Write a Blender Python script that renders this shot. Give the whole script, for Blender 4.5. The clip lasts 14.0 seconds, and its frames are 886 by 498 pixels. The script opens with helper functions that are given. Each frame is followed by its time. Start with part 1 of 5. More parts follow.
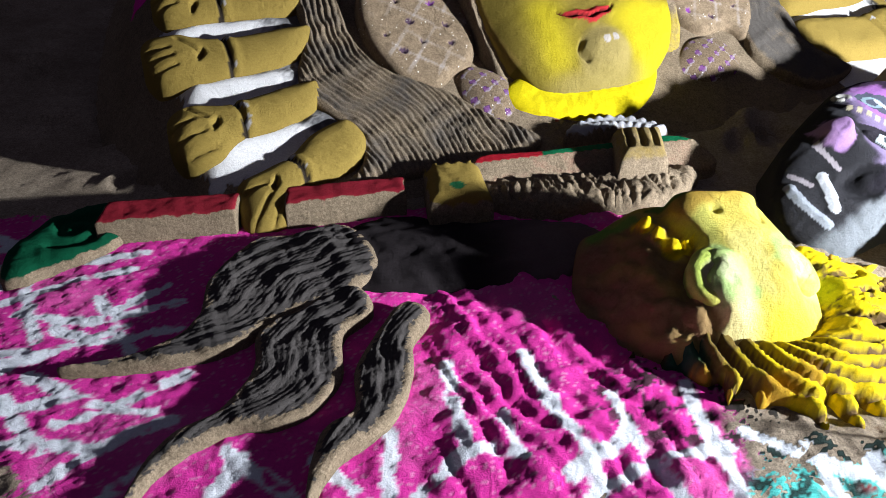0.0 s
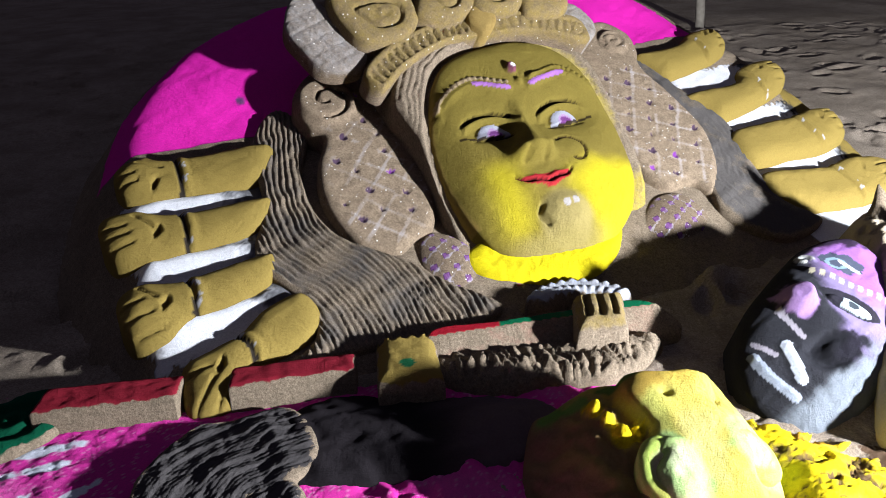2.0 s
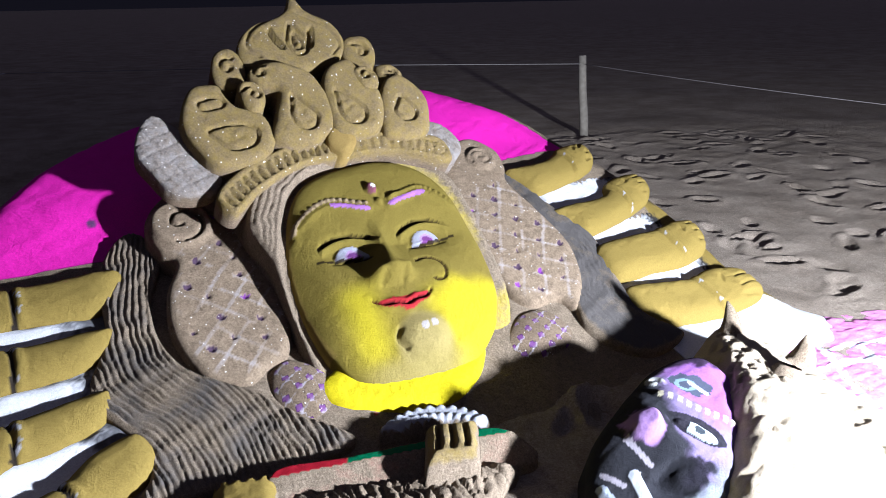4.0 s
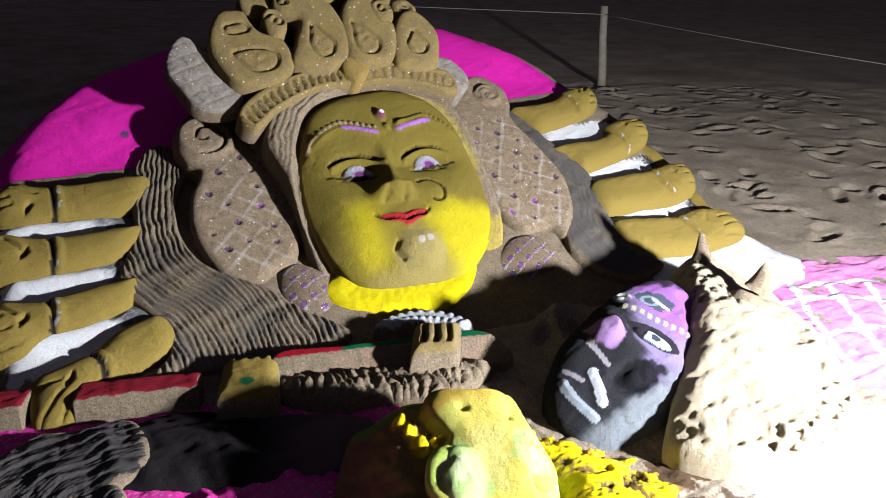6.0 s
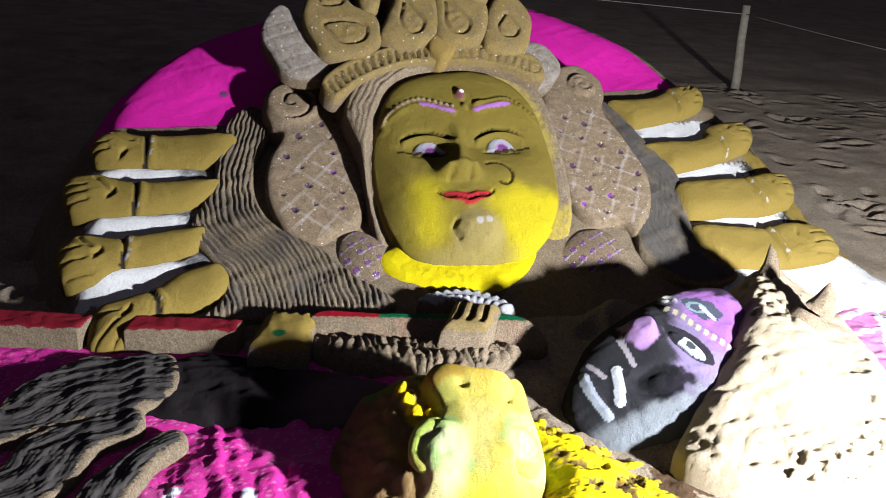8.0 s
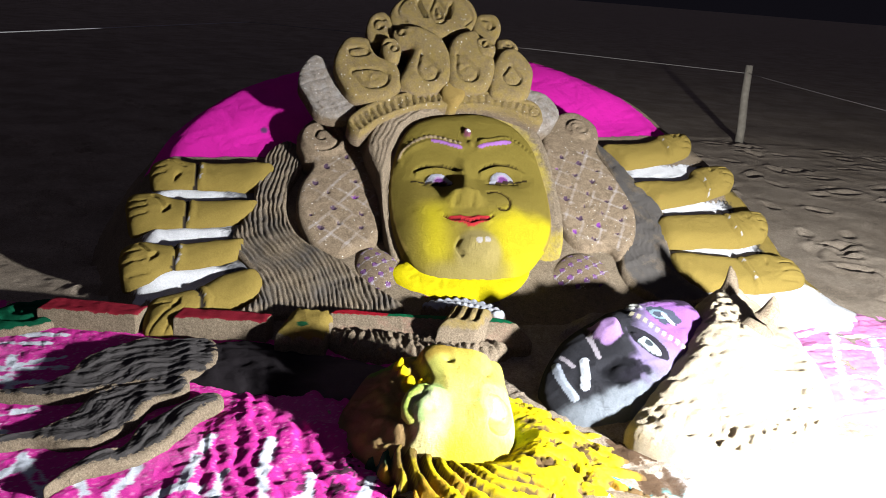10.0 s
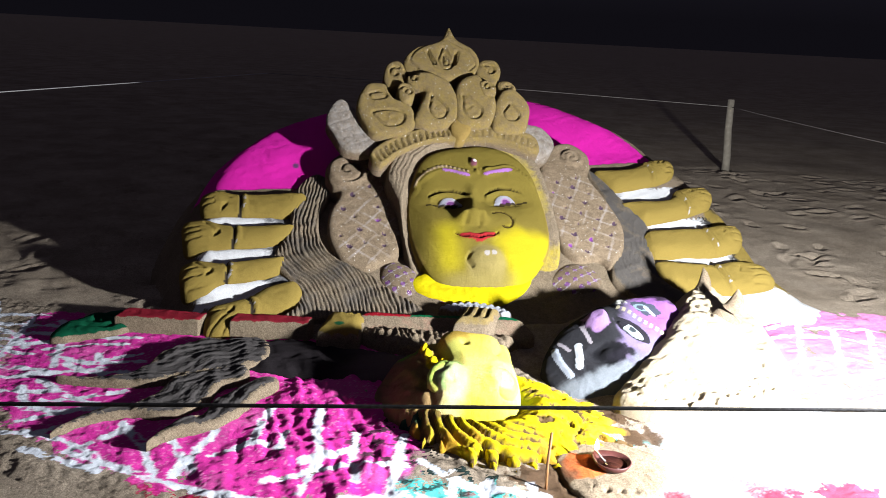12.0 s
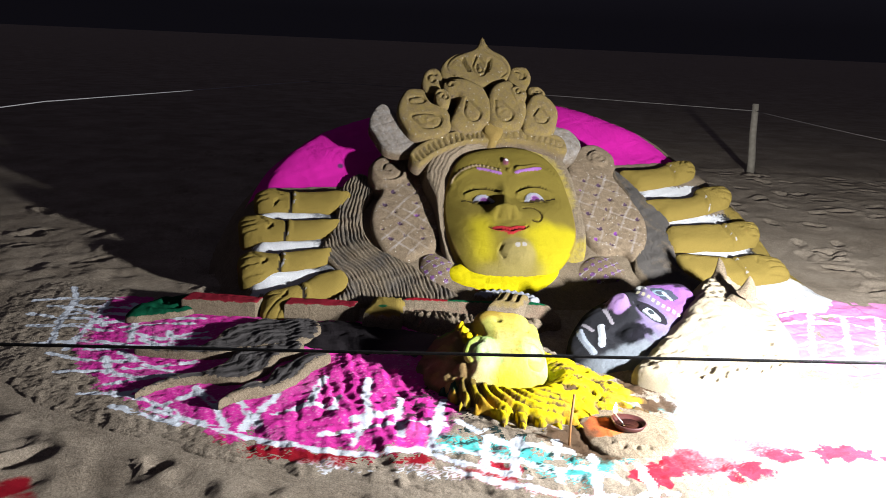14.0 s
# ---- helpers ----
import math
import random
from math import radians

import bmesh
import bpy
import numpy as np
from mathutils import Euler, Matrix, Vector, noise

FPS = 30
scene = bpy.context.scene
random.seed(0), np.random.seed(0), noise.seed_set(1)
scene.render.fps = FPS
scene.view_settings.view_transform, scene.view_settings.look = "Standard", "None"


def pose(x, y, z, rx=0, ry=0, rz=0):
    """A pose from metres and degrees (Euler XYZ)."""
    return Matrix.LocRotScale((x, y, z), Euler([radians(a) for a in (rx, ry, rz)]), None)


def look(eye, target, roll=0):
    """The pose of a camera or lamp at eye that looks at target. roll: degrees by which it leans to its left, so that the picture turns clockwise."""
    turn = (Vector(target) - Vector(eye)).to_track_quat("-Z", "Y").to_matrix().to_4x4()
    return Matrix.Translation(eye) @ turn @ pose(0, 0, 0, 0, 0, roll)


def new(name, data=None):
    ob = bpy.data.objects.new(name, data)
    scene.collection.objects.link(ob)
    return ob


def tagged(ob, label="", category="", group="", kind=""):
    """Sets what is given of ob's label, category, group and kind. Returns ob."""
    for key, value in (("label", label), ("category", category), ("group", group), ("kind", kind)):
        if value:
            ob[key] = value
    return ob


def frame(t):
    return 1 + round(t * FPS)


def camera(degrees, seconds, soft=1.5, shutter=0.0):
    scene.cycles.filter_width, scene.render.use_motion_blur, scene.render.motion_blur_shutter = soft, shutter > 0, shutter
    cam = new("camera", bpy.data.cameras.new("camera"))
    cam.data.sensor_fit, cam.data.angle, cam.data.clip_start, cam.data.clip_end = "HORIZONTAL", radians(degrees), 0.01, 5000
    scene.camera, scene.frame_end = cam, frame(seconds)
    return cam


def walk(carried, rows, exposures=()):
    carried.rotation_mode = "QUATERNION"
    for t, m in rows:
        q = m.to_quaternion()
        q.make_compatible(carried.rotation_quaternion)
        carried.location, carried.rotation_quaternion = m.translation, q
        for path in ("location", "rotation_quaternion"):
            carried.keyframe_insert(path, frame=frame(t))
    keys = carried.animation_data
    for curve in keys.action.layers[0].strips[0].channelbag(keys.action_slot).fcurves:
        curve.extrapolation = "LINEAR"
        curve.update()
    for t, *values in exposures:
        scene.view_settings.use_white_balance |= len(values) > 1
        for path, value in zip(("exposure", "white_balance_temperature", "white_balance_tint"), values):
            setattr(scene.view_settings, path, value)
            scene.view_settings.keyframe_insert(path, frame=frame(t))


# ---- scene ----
cam = camera(57.4, 14.0, soft=0.75)
METRES, EYE, TILT, LEAN, TURN = 3.5, 1.58, -1.5, 0.0, 0.0
ROWS = [
    (0.0, 0.0, 0.0, 0.0, 0.03, -31.2, -0.04),
    (0.5, -0.0039, 0.008, 0.0146, 2.18, -28.37, 1.28),
    (1.0, 0.0115, 0.021, 0.0176, 2.92, -25.79, 1.67),
    (1.5, 0.0388, 0.0331, 0.0189, 2.16, -24.2, 1.62),
    (2.0, 0.0712, 0.0453, 0.0317, 0.49, -22.08, 1.79),
    (2.5, 0.0938, 0.0616, 0.0467, -0.73, -19.07, 2.18),
    (3.0, 0.1138, 0.0793, 0.0586, -1.06, -15.81, 2.66),
    (3.5, 0.1366, 0.0872, 0.0599, -2.57, -14.6, 2.6),
    (4.0, 0.1558, 0.0773, 0.0581, -5.16, -15.58, 1.16),
    (6.5, 0.2116, -0.0444, 0.041, 0.04, -19.3, -3.15),
    (7.0, 0.2715, -0.0321, 0.0401, 4.37, -19.74, -3.65),
    (7.5, 0.2975, -0.0308, 0.0406, 6.59, -20.06, -3.41),
    (8.0, 0.3058, -0.0409, 0.0388, 8.94, -20.13, -3.97),
    (10.5, 0.3862, -0.2874, 0.0424, 11.74, -15.38, -4.6),
    (11.0, 0.3833, -0.3575, 0.0418, 11.74, -14.52, -4.03),
    (11.5, 0.3911, -0.3961, 0.0433, 11.56, -13.85, -3.49),
    (12.0, 0.4112, -0.4277, 0.0441, 11.66, -13.4, -3.18),
    (12.5, 0.4333, -0.461, 0.0417, 12.19, -13.08, -3.03),
    (13.0, 0.4399, -0.4885, 0.0409, 12.92, -12.95, -3.02),
    (13.5, 0.4328, -0.5265, 0.0418, 13.63, -12.93, -2.95),
    (14.0, 0.4334, -0.5593, 0.0425, 13.86, -12.96, -2.77),
]
walk(cam, [(t, pose(0, 0, EYE, TILT, LEAN, TURN) @ pose(METRES * x, METRES * y, METRES * z, 90 + pitch, roll, yaw)) for t, x, y, z, yaw, pitch, roll in ROWS],
     exposures=[(0.0, 0.18, 6350, 9), (0.7, 0.26, 6400, 9), (1.5, 0.30, 6250, 10), (2.5, 0.32, 5850, 13), (3.0, 0.40, 5700, 14), (3.6, 0.44, 5600, 13), (4.2, 0.42, 5600, 13),
                (6.3, -0.18, 6350, 10), (8.2, -0.22, 6400, 10), (10.5, 0.0, 6450, 9), (13.0, -0.10, 6450, 9), (14.0, -0.27, 6450, 9)])


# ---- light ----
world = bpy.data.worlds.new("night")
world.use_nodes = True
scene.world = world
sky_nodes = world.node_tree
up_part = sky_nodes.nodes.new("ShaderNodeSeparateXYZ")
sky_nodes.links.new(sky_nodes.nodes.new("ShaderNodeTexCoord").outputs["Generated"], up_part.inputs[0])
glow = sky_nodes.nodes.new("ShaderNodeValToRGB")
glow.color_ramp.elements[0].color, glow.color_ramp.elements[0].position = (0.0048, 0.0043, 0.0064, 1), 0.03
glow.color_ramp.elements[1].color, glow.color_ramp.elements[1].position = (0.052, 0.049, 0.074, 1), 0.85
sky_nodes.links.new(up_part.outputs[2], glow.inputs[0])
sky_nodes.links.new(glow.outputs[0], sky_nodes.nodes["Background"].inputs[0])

flood = bpy.data.lights.new("flood_light", "SPOT")
flood.energy, flood.color, flood.shadow_soft_size = 1450.0, (0.965, 0.985, 1.03), 0.075
flood.spot_size, flood.spot_blend = radians(175), 0.25
flood_ob = new("flood_light", flood)
flood_ob.matrix_world = look((3.12, 1.12, 0.90), (1.0, 3.6, 0.3))


# ---- materials ----
def nodes_of(name):
    m = bpy.data.materials.new(name)
    m.use_nodes = True
    nt = m.node_tree
    return m, nt, nt.nodes["Principled BSDF"]


def add(nt, kind, **values):
    n = nt.nodes.new(kind)
    for key, value in values.items():
        n.inputs[key.replace("_", " ")].default_value = value
    return n


def ramp(nt, a, b, src, lo=0.0, hi=1.0):
    n = nt.nodes.new("ShaderNodeMapRange")
    n.inputs[1].default_value, n.inputs[2].default_value = lo, hi
    n.inputs[3].default_value, n.inputs[4].default_value = a, b
    nt.links.new(src, n.inputs[0])
    return n.outputs[0]


def math_node(nt, op, a, b):
    n = nt.nodes.new("ShaderNodeMath")
    n.operation = op
    for i, v in enumerate((a, b)):
        if isinstance(v, (int, float)):
            n.inputs[i].default_value = v
        else:
            nt.links.new(v, n.inputs[i])
    return n.outputs[0]


def mix_colour(nt, fac, a, b, blend="MIX"):
    n = nt.nodes.new("ShaderNodeMix")
    n.data_type, n.blend_type = "RGBA", blend
    for sock, v in ((n.inputs[0], fac), (n.inputs[6], a), (n.inputs[7], b)):
        if isinstance(v, (int, float)):
            sock.default_value = v
        elif isinstance(v, tuple):
            sock.default_value = (*v, 1)
        else:
            nt.links.new(v, sock)
    return n.outputs[2]


def sand_material(name, light, dark, glitter=0.0, grain=1.0):
    """Damp beach sand; a pigment attribute lays coloured powder over it, broken up by grain."""
    m, nt, p = nodes_of(name)
    co = nt.nodes.new("ShaderNodeNewGeometry").outputs["Position"]

    def tex(scale, detail=4.0, rough=0.6):
        n = add(nt, "ShaderNodeTexNoise", Scale=scale, Detail=detail, Roughness=rough)
        nt.links.new(co, n.inputs["Vector"])
        return n.outputs["Fac"]
    broad, mid, grit, fine = tex(2.3), tex(26.0, 6.0), tex(105.0, 3.0, 0.7), tex(330.0, 2.0, 0.8)
    base = mix_colour(nt, ramp(nt, 0, 1, broad, 0.35, 0.65), dark, light)
    base = mix_colour(nt, ramp(nt, 0.0, 0.45, mid, 0.45, 0.75), base, tuple(c * 0.6 for c in dark))
    att = nt.nodes.new("ShaderNodeAttribute")
    att.attribute_name = "pigment"
    edge = math_node(nt, "ADD", math_node(nt, "MULTIPLY", mid, 0.55), math_node(nt, "MULTIPLY", fine, 0.45))
    fac = math_node(nt, "SUBTRACT", math_node(nt, "MULTIPLY", att.outputs["Alpha"], 1.75), edge)
    fac = ramp(nt, 0, 1, fac, -0.12, 0.30)
    col = mix_colour(nt, fac, base, att.outputs["Color"])
    coarse = ramp(nt, 1.0, 0.28, fac)
    speck = mix_colour(nt, coarse, col, mix_colour(nt, ramp(nt, 0, 1, fine, 0.2, 0.8), (0.45, 0.45, 0.45), (1.48, 1.48, 1.48)), "MULTIPLY")
    speck = mix_colour(nt, coarse, speck, mix_colour(nt, ramp(nt, 0, 1, grit, 0.3, 0.7), (0.64, 0.64, 0.64), (1.30, 1.30, 1.30)), "MULTIPLY")
    rough = 0.93
    if glitter:
        v = add(nt, "ShaderNodeTexVoronoi", Scale=46.0)
        nt.links.new(co, v.inputs["Vector"])
        dots = math_node(nt, "LESS_THAN", v.outputs["Distance"], 0.17)
        pick = math_node(nt, "MULTIPLY", dots, math_node(nt, "GREATER_THAN", tex(37.0, 0.0), 1.0 - glitter))
        speck = mix_colour(nt, pick, speck, (0.95, 0.92, 0.84))
        nt.links.new(ramp(nt, 0.93, 0.22, pick), p.inputs["Roughness"])
    else:
        p.inputs["Roughness"].default_value = rough
    nt.links.new(speck, p.inputs["Base Color"])
    p.inputs["Specular IOR Level"].default_value = 0.04
    p.inputs["Diffuse Roughness"].default_value = 1.0
    b1 = add(nt, "ShaderNodeBump", Strength=0.85 * grain, Distance=0.008)
    nt.links.new(math_node(nt, "ADD", fine, grit), b1.inputs["Height"])
    b2 = add(nt, "ShaderNodeBump", Strength=0.5 * grain, Distance=0.02)
    nt.links.new(mid, b2.inputs["Height"])
    nt.links.new(b1.outputs[0], b2.inputs["Normal"])
    nt.links.new(b2.outputs[0], p.inputs["Normal"])
    return m


def plain_material(name, colour, rough=0.7, metal=0.0, noise_scale=30.0, vary=0.35, bump=0.3):
    m, nt, p = nodes_of(name)
    n = add(nt, "ShaderNodeTexNoise", Scale=noise_scale, Detail=6.0)
    nt.links.new(nt.nodes.new("ShaderNodeNewGeometry").outputs["Position"], n.inputs["Vector"])
    nt.links.new(mix_colour(nt, ramp(nt, 0, 1, n.outputs["Fac"], 0.3, 0.7), tuple(c * (1 - vary) for c in colour), colour), p.inputs["Base Color"])
    p.inputs["Roughness"].default_value, p.inputs["Metallic"].default_value = rough, metal
    b = add(nt, "ShaderNodeBump", Strength=bump, Distance=0.004)
    nt.links.new(n.outputs["Fac"], b.inputs["Height"])
    nt.links.new(b.outputs[0], p.inputs["Normal"])
    return m


SAND = sand_material("sculpted_sand", (0.34, 0.267, 0.185), (0.25, 0.195, 0.132))
GLIT = sand_material("glitter_sand", (0.30, 0.225, 0.150), (0.225, 0.167, 0.110), glitter=0.38)
BEACH = sand_material("beach_sand", (0.49, 0.405, 0.31), (0.34, 0.275, 0.205), grain=1.15)

OCHRE, YELLOW, LEMON = (0.33, 0.238, 0.060), (0.56, 0.44, 0.04), (0.72, 0.61, 0.01)
PINK, WHITE, CHAR, RED = (0.86, 0.028, 0.48), (0.85, 0.85, 0.85), (0.045, 0.043, 0.042), (0.42, 0.015, 0.03)
ROSE = (0.80, 0.055, 0.42)
PURPLE, GREEN, CYAN, GREY = (0.40, 0.17, 0.50), (0.008, 0.16, 0.065), (0.12, 0.62, 0.58), (0.16, 0.16, 0.165)

# ---- frames of reference: the mound's slope, the steeper head, the fallen heads ----
YAW, SLOPE = radians(24), math.atan(0.43)
ACROSS, AWAY, UP = np.array((math.cos(YAW), math.sin(YAW), 0)), np.array((-math.sin(YAW), math.cos(YAW), 0)), np.array((0, 0, 1.0))
FOOT = np.array((0.943, 3.175, 0))


def facing(o, n):
    n = np.array(n, float) / np.linalg.norm(n)
    x = np.array((-n[1], n[0], 0)) / np.hypot(n[0], n[1])
    return np.array(o, float), x, np.cross(n, x), n


BASE = (FOOT - 0.05 * UP, ACROSS, AWAY * math.cos(SLOPE) + UP * math.sin(SLOPE), UP * math.cos(SLOPE) - AWAY * math.sin(SLOPE))
HEAD = (FOOT + 1.354 * AWAY + 1.07 * UP, ACROSS, (AWAY + UP) / math.sqrt(2), (UP - AWAY) / math.sqrt(2))
FLAT = (np.array((0, 0, 0.015)), np.array((1.0, 0, 0)), np.array((0, 1.0, 0)), UP)
BEAST = facing((0.88, 2.1, 0.12), (0, -0.3, 0.954))
EAR_SLOPE = math.atan(0.62)
EARS = (FOOT + (0.44 - 0.558) * UP, ACROSS, AWAY * math.cos(EAR_SLOPE) + UP * math.sin(EAR_SLOPE), UP * math.cos(EAR_SLOPE) - AWAY * math.sin(EAR_SLOPE))
DEMON = facing((1.62, 2.78, 0.2), (0.1, -0.40, 0.91))


def lift(f, off):
    return (f[0] + off * f[3], *f[1:])


# ---- shaping tools ----
def smooth(a, b, x):
    t = np.clip((x - a) / (b - a), 0, 1)
    return t * t * (3 - 2 * t)


def rounded(points, n=8, closed=True):
    """A smooth curve through the points."""
    p = np.array(points, float)
    if not closed:
        p = np.vstack((2 * p[0] - p[1], p, 2 * p[-1] - p[-2]))
    k, out = len(p), []
    for i in range(k if closed else k - 3):
        a, b, c, d = (p[(i + j) % k] for j in range(-1, 3)) if closed else p[i:i + 4]
        for t in np.arange(n) / n:
            out.append(0.5 * (2 * b + (c - a) * t + (2 * a - 5 * b + 4 * c - d) * t * t + (3 * b - a - 3 * c + d) * t ** 3))
    if not closed:
        out.append(p[-2])
    return np.array(out)


def nearest(x, y, line, closed=True):
    """Distance to a polyline, the nearest point, and how far along it lies (0 to 1)."""
    a, b = line, np.roll(line, -1, 0)
    if not closed:
        a, b = a[:-1], b[:-1]
    best = np.full(x.shape, 1e9)
    nx, ny, al = np.zeros(x.shape), np.zeros(x.shape), np.zeros(x.shape)
    for i, (p, q) in enumerate(zip(a, b)):
        d = q - p
        t = np.clip(((x - p[0]) * d[0] + (y - p[1]) * d[1]) / max(d @ d, 1e-12), 0, 1)
        cx, cy = p[0] + t * d[0], p[1] + t * d[1]
        r = np.hypot(x - cx, y - cy)
        m = r < best
        best[m], nx[m], ny[m], al[m] = r[m], cx[m], cy[m], ((i + t) / len(a))[m]
    return best, nx, ny, al


def within(x, y, line):
    hit = np.zeros(x.shape, bool)
    for p, q in zip(line, np.roll(line, -1, 0)):
        if p[1] != q[1]:
            hit ^= ((p[1] > y) != (q[1] > y)) & (x < (q[0] - p[0]) * (y - p[1]) / (q[1] - p[1]) + p[0])
    return hit


def stroke(x, y, points, width, closed=False, n=6):
    """1 on a curve, falling to 0 at width from it."""
    return np.clip(1 - nearest(x, y, rounded(points, n, closed), closed)[0] / width, 0, 1)


def waves(x, y, scale, seed=0.0):
    """Cheap smooth noise, about -1 to 1."""
    x, y = x / scale + seed, y / scale - seed * 1.7
    v = np.sin(x * 1.7 + 1.3 * np.sin(y * 1.1 + seed)) + np.sin(y * 1.9 + 1.5 * np.sin(x * 0.9 - seed)) + 0.6 * np.sin((x + y) * 3.1 + 2 * np.sin(x * 2.3)) + 0.5 * np.sin((x - y) * 4.3 + 2 * np.sin(y * 3.1))
    return v / 2.4


def mesh_object(name, verts, faces, material, colours=None, parent=None, flat=False):
    """A mesh with its origin at its base; colours: powder colour and amount for each vertex."""
    verts = np.asarray(verts, float)
    o = np.array((verts[:, 0].mean(), verts[:, 1].mean(), verts[:, 2].min()))
    up, holder = np.zeros(3), parent
    while holder is not None:
        up, holder = up + np.array(holder.location), holder.parent
    me = bpy.data.meshes.new(name)
    me.from_pydata((verts - o).tolist(), [], faces)
    if colours is not None:
        me.color_attributes.new("pigment", "FLOAT_COLOR", "POINT").data.foreach_set("color", np.asarray(colours, np.float32).ravel())
    me.polygons.foreach_set("use_smooth", np.full(len(me.polygons), not flat))
    me.materials.append(material)
    ob = new(name, me)
    ob.location = o - up
    ob.parent = parent
    return ob


class Paint:
    def __init__(self, n, colour=None, amount=0.0):
        self.c = np.zeros((n, 4))
        if colour:
            self.lay(np.full(n, amount), colour)

    def lay(self, amount, colour):
        a = np.clip(amount, 0, 1)[:, None]
        old = self.c[:, 3:4]
        tot = a + old * (1 - a)
        self.c[:, :3] = np.where(tot > 1e-6, (np.array(colour) * a + self.c[:, :3] * old * (1 - a)) / np.maximum(tot, 1e-6), 0)
        self.c[:, 3:4] = tot


def relief(name, plane, outline, height, edge, wall=0.5, depth=0.2, res=0.012, shape=None, paint=None, material=None, parent=None, sub=8, ragged=0.0, skirt=True, stain=0.25):
    """A raised form with rounded shoulders and cut sides, modelled on a plane.
    shape(x, y, d) adds to its height, paint(x, y, d, h) gives its powder; d is the distance from the rim."""
    line = rounded(outline, sub)
    lo, hi = line.min(0) - res, line.max(0) + res
    nx, ny = int((hi[0] - lo[0]) / res) + 2, int((hi[1] - lo[1]) / res) + 2
    gx, gy = np.meshgrid(lo[0] + np.arange(nx) * res, lo[1] + np.arange(ny) * res, indexing="ij")
    x, y = gx.ravel(), gy.ravel()
    inside = within(x, y, line)
    d, cx, cy, _ = nearest(x, y, line)
    x, y = np.where(inside, x, cx), np.where(inside, y, cy)
    d = np.where(inside, d, 0)
    q = np.arange(nx * ny).reshape(nx, ny)
    quads = np.stack((q[:-1, :-1], q[1:, :-1], q[1:, 1:], q[:-1, 1:]), -1).reshape(-1, 4)
    quads = quads[inside[quads].any(1)]
    used, inv = np.unique(quads, return_inverse=True)
    quads = inv.reshape(-1, 4)
    x, y, d = x[used], y[used], d[used]
    t = np.clip(d / edge, 0, 1)
    h = height * (wall + (1 - wall) * np.sqrt(1 - (1 - t) ** 2))
    if shape is not None:
        h = h + shape(x, y, d)
    if ragged:
        h = h + ragged * waves(x, y, 0.06, len(name)) * np.clip(d / 0.02, 0, 1)
    o, X, Y, N = plane
    verts = o + x[:, None] * X + y[:, None] * Y + h[:, None] * N
    col = paint(x, y, d, h).c if paint is not None else np.zeros((len(x), 4))
    if not skirt:
        return mesh_object(name, verts, quads.tolist(), material or SAND, col, parent)
    edges = np.concatenate([quads[:, (i, (i + 1) % 4)] for i in range(4)])
    key = np.sort(edges, 1)
    _, first, count = np.unique(key, axis=0, return_index=True, return_counts=True)
    rim = edges[first[count == 1]]
    ring = np.unique(rim)
    low = {v: len(x) + i for i, v in enumerate(ring)}
    verts = np.vstack((verts, verts[ring] - (depth + h[ring])[:, None] * N))
    lower = col[ring].copy()
    lower[:, 3] *= stain
    col = np.vstack((col, lower))
    faces = quads.tolist() + [(int(b), int(a), low[a], low[b]) for a, b in rim]
    return mesh_object(name, verts, faces, material or SAND, col, parent)


def root(name, at, label, category, group=""):
    ob = new(name)
    ob.location = at
    return tagged(ob, label, category, group)


def on(plane, x, y, n=0.0):
    return plane[0] + x * plane[1] + y * plane[2] + n * plane[3]


def tube(name, points, radius, material, parent=None, sides=8, taper=1.0):
    """A round bar along a line of points."""
    p = np.array(points, float)
    verts, faces = [], []
    for i, c in enumerate(p):
        d = p[min(i + 1, len(p) - 1)] - p[max(i - 1, 0)]
        d = d / np.linalg.norm(d)
        a = np.cross(d, (0, 0, 1) if abs(d[2]) < 0.9 else (1, 0, 0))
        a = a / np.linalg.norm(a)
        b = np.cross(d, a)
        r = (radius if np.isscalar(radius) else radius[i]) * (1 + (taper - 1) * i / max(1, len(p) - 1))
        verts += [c + r * (math.cos(k) * a + math.sin(k) * b) for k in np.arange(sides) * 2 * math.pi / sides]
    n = len(p)
    for i in range(n - 1):
        faces += [(i * sides + k, i * sides + (k + 1) % sides, (i + 1) * sides + (k + 1) % sides, (i + 1) * sides + k) for k in range(sides)]
    faces += [tuple(range(sides))[::-1], tuple(range((n - 1) * sides, n * sides))]
    return mesh_object(name, verts, faces, material, np.zeros((len(verts), 4)), parent)


# ---- ground ----
RIM = rounded([(-2.15, 2.62), (-2.0, 2.2), (-1.66, 1.85), (-1.3, 1.45), (-0.95, 1.2), (-0.55, 1.06), (-0.2, 0.98), (0.2, 0.98), (0.6, 1.06), (1.0, 1.14), (1.45, 1.07), (1.95, 1.25), (2.4, 1.65), (3.0, 2.1), (3.5, 2.9), (3.55, 4.15), (2.75, 4.15), (2.2, 3.5), (0.8, 3.1), (-0.8, 2.75), (-1.5, 2.75)])
CARPET = rounded([(-2.45, 2.80), (-2.45, 2.2), (-2.0, 1.62), (-1.5, 1.18), (-1.0, 0.97), (-0.5, 0.86), (0.2, 0.80), (0.8, 0.86), (1.45, 0.84), (2.1, 1.02), (2.65, 1.45), (3.2, 2.0), (3.7, 2.9), (3.75, 4.3), (2.75, 4.25), (2.2, 3.5), (0.8, 3.1), (-0.8, 2.75), (-1.6, 2.85)])


def ground_height(x, y):
    return 0.25 * smooth(2.6, 10.0, y) + 0.012 * waves(x, y, 0.9, 2.0) * smooth(0.0, 0.5, np.abs(y - 2.4) - 0.8)


